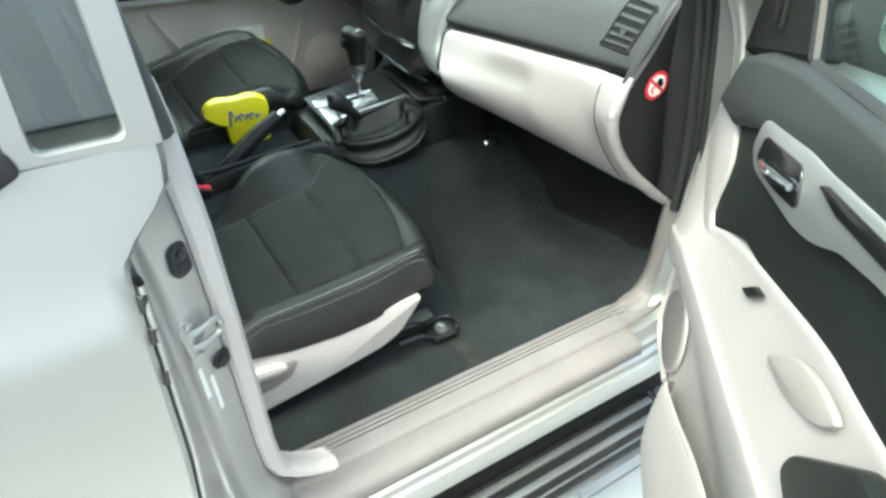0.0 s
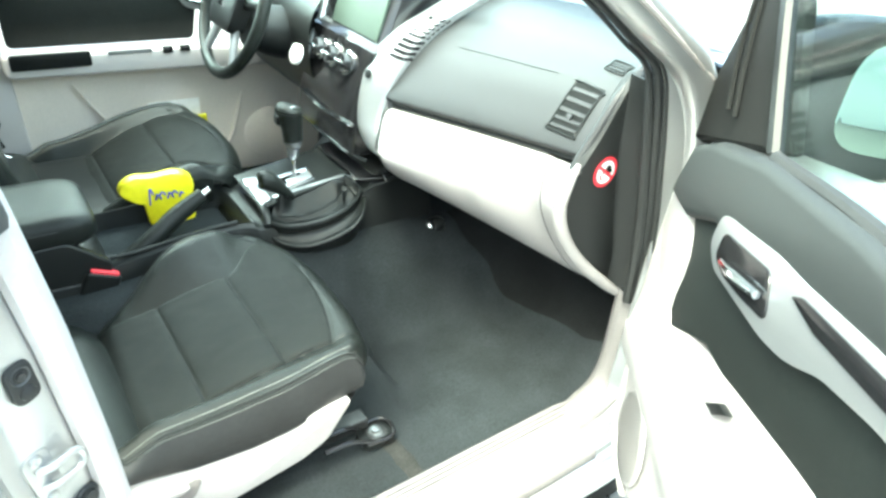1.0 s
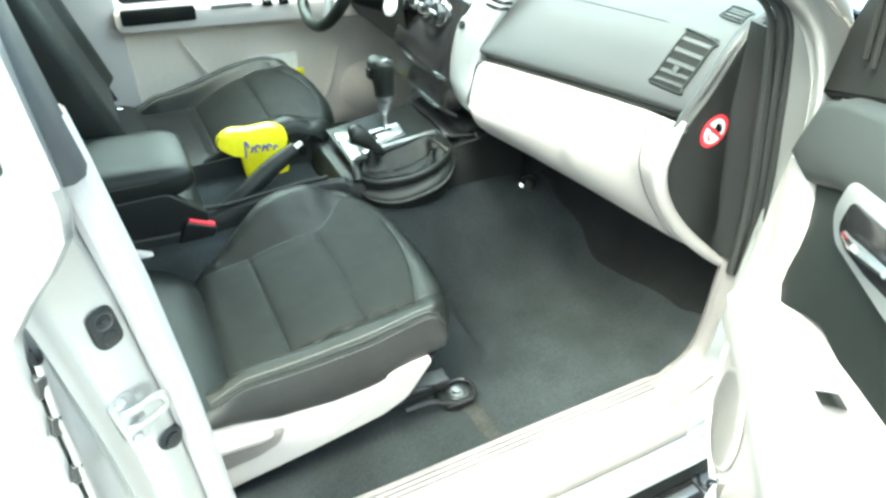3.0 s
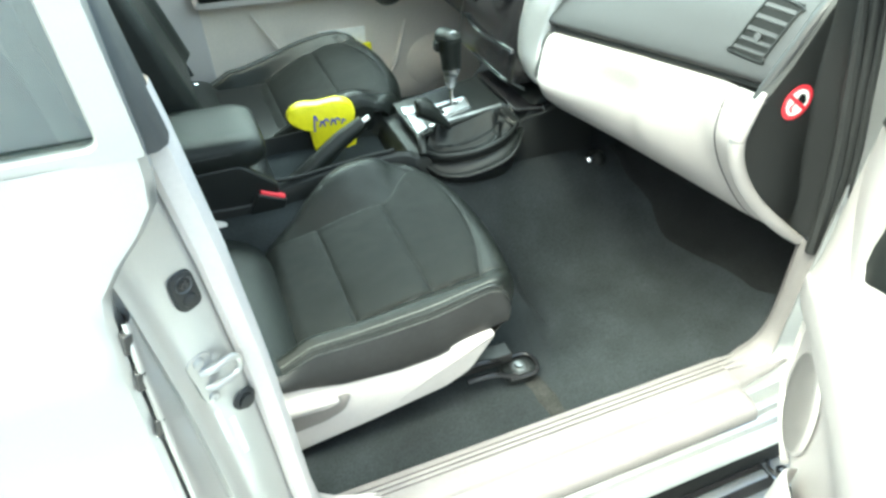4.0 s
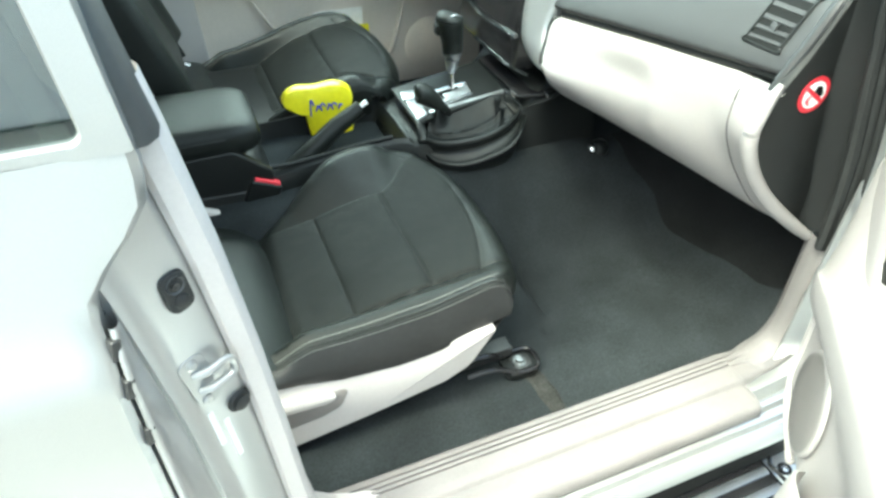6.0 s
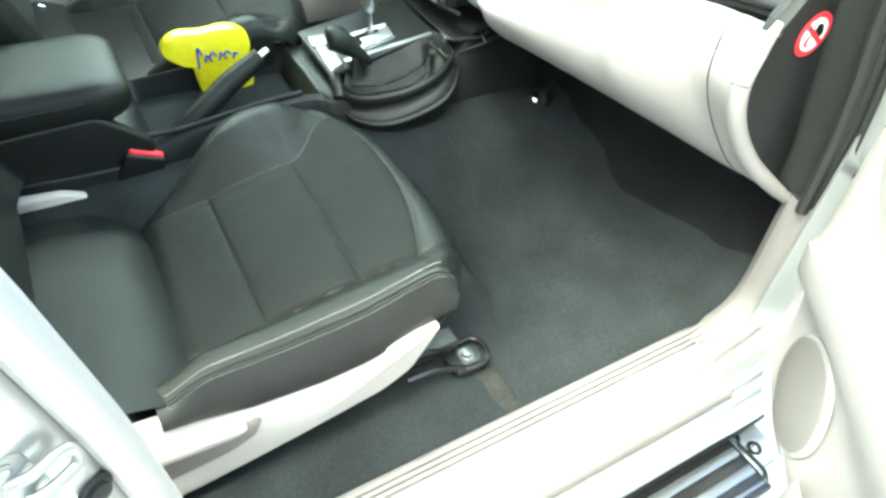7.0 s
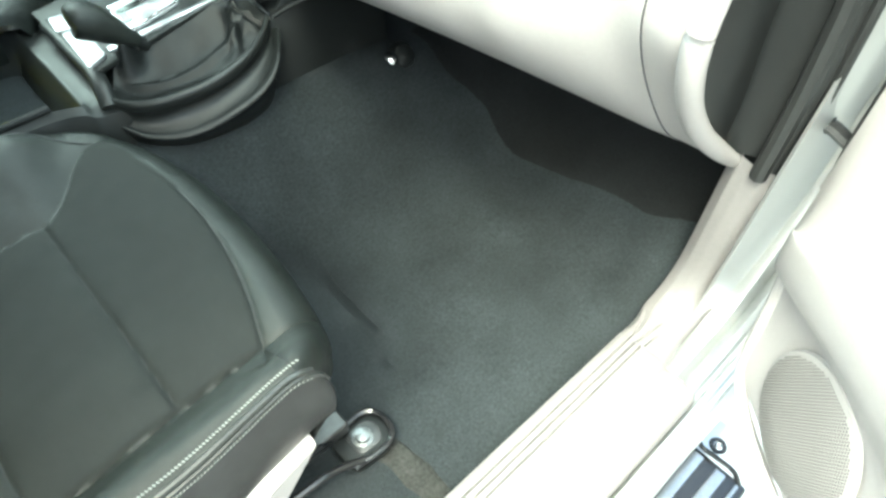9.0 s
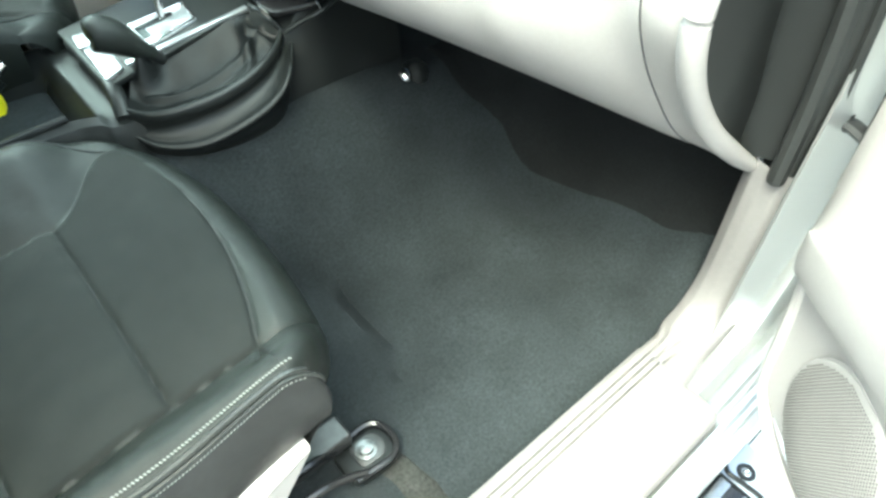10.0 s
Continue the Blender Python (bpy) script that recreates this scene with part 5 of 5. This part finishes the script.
cr = [[(min(x, edge_x(z) - 0.25 * (-0.098 - r[0][0])), y, z) for x, y, z in r] for r in cr]
part("lower_trim", sheet(cr, 70, 50), LIGHT, fd, "pale plastic lower trim with moulded armrest")
part("front_panel", prism([(-0.101, 0.97), (-0.099, 1.196), (-0.217, 1.211), (-0.246, 1.194), (-0.264, 1.16), (-0.265, 1.125), (-0.258, 1.088), (-0.260, 1.058), (-0.290, 1.038), (-0.31, 0.97)], 0.018, dxz(0.011), 0.004), LIGHT, fd, "pale plastic trim before the insert")
part("front_edge", tube([(-0.098, 0.000, 1.185), (-0.105, 0.000, 1.064), (-0.122, 0.000, 0.885), (-0.137, 0.000, 0.813), (-0.156, -0.001, 0.715), (-0.178, -0.002, 0.680), (-0.229, -0.003, 0.664), (-0.317, -0.003, 0.664)], 0.008, 8, 60), LIGHT, fd)
part("edge_seal", tube([(-0.084, -0.006, 1.20), (-0.091, -0.005, 1.064), (-0.096, -0.005, 1.0), (-0.110, -0.006, 0.92)], 0.008, 8, 40), RUBBER, fd)
# door pocket
pk = [[(x, 0.004 + d, z) for z, d in ((0.60, 0.0), (0.63, 0.05 * e), (0.70, 0.062 * e), (0.765 + h, 0.058 * e), (0.775 + h, 0.050 * e), (0.765 + h, 0.044 * e), (0.70, 0.04 * e))] for x, e, h in ((-0.40, 0.1, -0.02), (-0.43, 0.6, 0.01), (-0.48, 0.9, 0.04), (-0.58, 0.95, 0.075), (-0.70, 0.95, 0.12), (-0.95, 0.9, 0.17), (-1.02, 0.4, 0.17))]
part("pocket", sheet(pk, 30, 24), LIGHT, fd, "pale moulded door pocket")
# speaker grille with its small holes
spk = part("speaker_grille", lathe([(0.0001, 0.0085), (0.05, 0.0080), (0.080, 0.0055), (0.086, 0.0035), (0.088, -0.002)], 48, Matrix.Translation((-0.288, 0.006, 0.785)) @ pose(0, 0, 0, -90, 0, 0)), LIGHT, fd, "round perforated speaker grille")
holes = bmesh.new()
for i in range(-23, 24):
    for j in range(-25, 26):
        px, pz = i * 0.0038 + (0.0019 if j % 2 else 0), j * 0.0034
        if px * px + pz * pz < 0.081 ** 2:
            r = math.hypot(px, pz)
            y = 0.0146 - 0.0027 * max(0, (r - 0.04) / 0.04) ** 1.5
            vs = [holes.verts.new((-0.288 + px + 0.0013 * math.cos(a), y + 0.0004, 0.785 + pz + 0.0013 * math.sin(a))) for a in [k * math.pi / 3 for k in range(6)]]
            holes.faces.new(vs)
tagged(link("perforation", holes, DASH, spk), kind="stuff")
# inner handle
BZ = [(-0.352, 1.242), (-0.358, 1.284), (-0.378, 1.300), (-0.46, 1.320), (-0.545, 1.342), (-0.60, 1.350), (-1.05, 1.438), (-1.05, 1.376), (-0.78, 1.330), (-0.69, 1.302), (-0.63, 1.268), (-0.57, 1.250), (-0.48, 1.236), (-0.39, 1.222)]
bz = part("handle_bezel", prism(round_poly(BZ, 0.02, 4), 0.02, dxz(0.024), 0.006), SILVER, fd, "satin silver handle surround")
bz.location = (-0.011, 0.0, 0.008)
part("handle_cup", prism(round_poly([(-0.392, 1.245), (-0.398, 1.284), (-0.545, 1.320), (-0.575, 1.275), (-0.50, 1.254), (-0.43, 1.240)], 0.015, 4), 0.003, dxz(0.0265), 0.001), GLOSSBLACK, bz)
part("release_lever", tube([(-0.43, 0.031, 1.258), (-0.485, 0.034, 1.272), (-0.55, 0.033, 1.292)], [0.004, 0.007, 0.005], 8, 16), CHROME, bz, "chrome release lever")
part("slot", prism(round_poly([(-0.60, 1.328), (-0.62, 1.340), (-1.04, 1.424), (-1.04, 1.402), (-0.66, 1.328)], 0.006, 3), 0.003, dxz(0.0265), 0.001), GLOSSBLACK, bz)
# armrest details
part("clip_hole", prism([(-0.522, 1.104), (-0.556, 1.136), (-0.586, 1.144), (-0.552, 1.112)], 0.010, dxz(0.0215), 0.002), BLACK, fd)
# Raised plate whose darker grey stands for shade in the armrest recess.
part("armrest_recess_shade", prism(round_poly([(-0.664, 1.117), (-0.73, 1.18), (-0.786, 1.204), (-0.853, 1.211), (-0.819, 1.17), (-0.744, 1.13)], 0.025, 5), 0.010, dxz(0.023), 0.003), GREYTRIM, fd)
part("pull_cup", prism(round_poly([(-0.826, 1.10), (-0.828, 1.132), (-0.915, 1.235), (-1.04, 1.25), (-1.05, 1.12), (-0.87, 1.09)], 0.015, 4), 0.026, dxz(0.036), 0.005), LEATHER, fd, "black pull cup")
# window: mirror triangle, frame and glass
part("mirror_triangle", prism(round_poly([(-0.068, 1.285), (-0.079, 1.40), (-0.142, 1.52), (-0.20, 1.585), (-0.245, 1.54), (-0.365, 1.385)], 0.012, 3), 0.05, dxz(-0.005), 0.008), MATTBLACK, fd, "black mirror mounting triangle")
for a in (0.0, 0.035):
    part("triangle_rib", tube([(-0.235 + a, 0.0, 1.385 - 0.03 * a), (-0.205 + a, 0.0, 1.46), (-0.185 + a * 0.6, 0.0, 1.545)], 0.004, 6, 20), MATTBLACK, fd)
part("window_channel", tube([(-0.377, -0.012, 1.389), (-0.319, -0.012, 1.46), (-0.26, -0.014, 1.53), (-0.20, -0.018, 1.60)], 0.011, 8), BLACK, fd)
part("window_frame", tube([(-0.068, -0.03, 1.285), (-0.083, -0.03, 1.41), (-0.15, -0.03, 1.53), (-0.24, -0.03, 1.63), (-0.42, -0.03, 1.73), (-0.70, -0.035, 1.80), (-1.0, -0.04, 1.80), (-1.08, -0.04, 1.45)], 0.016, 8, 50), BLACK, fd)
wg = part("window_pane", prism([(-0.385, 1.388), (-0.20, 1.60), (-0.43, 1.70), (-0.70, 1.79), (-1.0, 1.79), (-1.06, 1.45), (-0.66, 1.42)], 0.004, dxz(-0.014)), GLASS, fd, "clear side window")
wg.visible_shadow = False
part("belt_seal", tube([(-0.41, 0.0, 1.398), (-0.66, 0.0, 1.435), (-1.05, 0.0, 1.465)], 0.009, 8), RUBBER, fd)

sm = thing("side_mirror", "dark housing of the passenger side mirror", "side mirror", at=DOOR)
ms = []
for t, s in ((0.0, 0.25), (0.012, 0.62), (0.035, 0.88), (0.07, 1.0), (0.11, 1.03), (0.122, 1.0), (0.118, 0.9)):
    ms.append([Vector((-0.05 - t, -0.205 + 0.178 * s * math.copysign(abs(math.cos(a)) ** 0.75, math.cos(a)), 1.405 + 0.118 * s * math.copysign(abs(math.sin(a)) ** 0.75, math.sin(a)))) for a in [2 * math.pi * k / 40 for k in range(40)]])
part("housing", loft(ms, closed=True), BLACK, sm)
part("mirror_glass", prism(round_poly([(-0.345, 1.325), (-0.345, 1.50), (-0.165, 1.50), (-0.165, 1.335)], 0.06, 6), 0.004, Matrix.Translation((-0.169, 0, 0)) @ Matrix(((0, 0, -1, 0), (1, 0, 0, 0), (0, 1, 0, 0), (0, 0, 0, 1))), 0.001), MIRROR, sm)
part("stalk", tube([(-0.10, -0.14, 1.34), (-0.10, -0.09, 1.33), (-0.10, -0.04, 1.32)], [0.03, 0.028, 0.03], 10), BLACK, sm)

# ---- driver door, shut ----
dd = thing("driver_door", "shut driver door with beige lower trim and black armrest panel", "car door")
YD = 1.44
part("lower_trim", sheet([[(x, YD + d, z) for z, d in ((0.55, 0.03), (0.66, 0.0), (0.85, 0.008), (0.98, 0.004), (1.02, -0.02))] for x in (-0.42, -0.2, 0.1, 0.4, 0.75)], 30, 30), BEIGE, dd, "beige grey lower door trim")
part("armrest", prism(round_poly([(-0.36, 1.012), (-0.36, 1.075), (0.10, 1.07), (0.40, 1.05), (0.40, 0.985), (0.10, 1.0)], 0.02), 0.09, xz(YD + 0.03), 0.012, 3), PALE, dd, "pale armrest")
part("pull_cup", prism(round_poly([(-0.345, 1.036), (-0.345, 1.08), (-0.145, 1.078), (-0.145, 1.036)], 0.008), 0.012, xz(YD - 0.056), 0.004), BLACK, dd)
part("switch_panel", prism(round_poly([(-0.10, 1.06), (-0.10, 1.073), (0.02, 1.072), (0.02, 1.06)], 0.004), 0.006, xz(YD - 0.058), 0.002), SILVER, dd)
for x in (0.05, 0.10):
    part("window_switch", box((x, YD - 0.066, 1.055), (x + 0.03, YD - 0.05, 1.072), 0.003), GLOSSBLACK, dd)
part("insert", prism(round_poly([(-0.34, 1.08), (-0.34, 1.225), (0.18, 1.20), (0.16, 1.075)], 0.02), 0.012, xz(YD + 0.005), 0.004), LEATHER, dd, "black insert panel")
part("upper_strip", prism(round_poly([(-0.36, 1.222), (-0.36, 1.262), (0.13, 1.25), (0.24, 1.215), (0.22, 1.15), (0.14, 1.17), (0.12, 1.205)], 0.015), 0.02, xz(YD + 0.002), 0.005), SILVER, dd, "satin silver trim strip with handle")
part("handle", tube([(0.14, YD - 0.022, 1.20), (0.18, YD - 0.026, 1.19), (0.20, YD - 0.022, 1.18)], 0.008, 8), CHROME, dd)
part("upper_pad", prism(round_poly([(-0.38, 1.25), (-0.38, 1.36), (0.5, 1.33), (0.5, 1.10), (0.3, 1.15), (0.15, 1.25)], 0.02), 0.05, xz(YD + 0.04), 0.012), DASH, dd)
dw = part("window_pane", box((-0.38, 1.47, 1.34), (0.35, 1.474, 1.80)), GLASS, dd)
dw.visible_shadow = False
part("speaker_grille", lathe([(0.0001, 0.006), (0.08, 0.006), (0.09, 0.0)], 32, Matrix.Translation((0.39, YD - 0.001, 0.73)) @ pose(0, 0, 0, 90, 0, 0)), BEIGE, dd)
part("pocket_edge", tube([(-0.20, YD - 0.006, 0.97), (-0.16, YD - 0.008, 0.90), (-0.12, YD - 0.006, 0.84), (-0.02, YD - 0.006, 0.76), (0.2, YD - 0.006, 0.74)], [0.003, 0.006, 0.007, 0.006, 0.004], 8, 30, flat=0.6), BEIGE, dd)
# Dark strip standing in for the open gap at the trim's front end.
part("dark_gap", box((0.585, YD - 0.03, 0.56), (0.61, YD + 0.01, 1.0), 0.006), RUBBER, dd)
part("trim_ridge", tube([(0.30, YD - 0.004, 0.885), (0.275, YD - 0.006, 0.80), (0.245, YD - 0.006, 0.72), (0.18, YD - 0.004, 0.66)], [0.003, 0.009, 0.008, 0.003], 8, 30), BEIGE, dd)
dbp = thing("driver_pillar", "pale inner trim of the far middle pillar", "car pillar", kind="structure")
part("trim", prism([(-0.33, 0.58), (-0.355, 1.2), (-0.42, 1.8), (-0.62, 1.8), (-0.56, 1.0), (-0.52, 0.58)], 0.05, xz(1.47), 0.01), PALE, dbp)
part("rear_wall", box((-1.9, 1.45, 0.58), (-0.55, 1.48, 1.3)), BEIGE, dbp)
sb = thing("seat_belt", "dark seat belt with bright buckle tongue beside the driver seat", "seat belt")
part("tongue", tube([(-0.03, -0.004, -0.02), (0.03, -0.004, -0.016), (0.026, -0.004, 0.018), (-0.026, -0.004, 0.02)], 0.005, 8, 40, True), CHROME, sb)
part("tongue_plate", box((-0.004, -0.006, -0.03), (0.022, 0.002, -0.012), 0.003, m=pose(-0.403, 1.30, 0.848, 20, 30, 0)), CHROME, sb)
part("webbing", tube([(-0.42, 1.315, 0.85), (-0.48, 1.39, 1.02), (-0.52, 1.42, 1.40)], [0.02, 0.02, 0.02], 8, 20, flat=0.1), BLACK, sb)

paper = thing("paper_card", "blank pale paper card in the driver door pocket", "paper")
part("card", box((-0.003, YD - 0.014, 0.80), (0.155, YD - 0.0115, 0.888), 0.0008, 1), PAPER, paper)
ys = thing("yellow_cloth", "yellow cloth strip in the driver door pocket", "cloth")
part("strip", box((-0.06, YD - 0.03, 0.79), (0.17, YD - 0.02, 0.835), 0.004), YELLOW, ys)
# floor bracket near the tunnel
fb = thing("floor_bracket", "small black footwell bracket with bright cap", "bracket")
part("cap", lathe([(0.014, 0), (0.013, 0.008), (0.007, 0.014), (0.0001, 0.015)], 16, axes((0.47, 0.545, 0.79), (1, 0, 0.2), (0, 0.4, 0.9))), CHROME, fb)
part("base", lathe([(0.024, -0.02), (0.024, 0.0), (0.018, 0.012), (0.008, 0.016), (0.0001, 0.017)], 20, axes((0.497, 0.548, 0.785), (1, 0, 0.2), (0, 0.6, 0.8))), BLACK, fb)


# ---- floor tiles round the car ----
bm = box((-0.298, -0.298, -0.010), (0.298, 0.298, 0.0), 0.002, 1)
me = bpy.data.meshes.new("tile")
bm.to_mesh(me)
bm.free()
me.materials.append(TILE)
for i in range(-5, 6):
    for j in range(0, 4):
        t = new("tile", me)
        t.location = (0.6 * i + 0.1, 0.6 * j - 0.46, 0.0)
        t.parent = ground
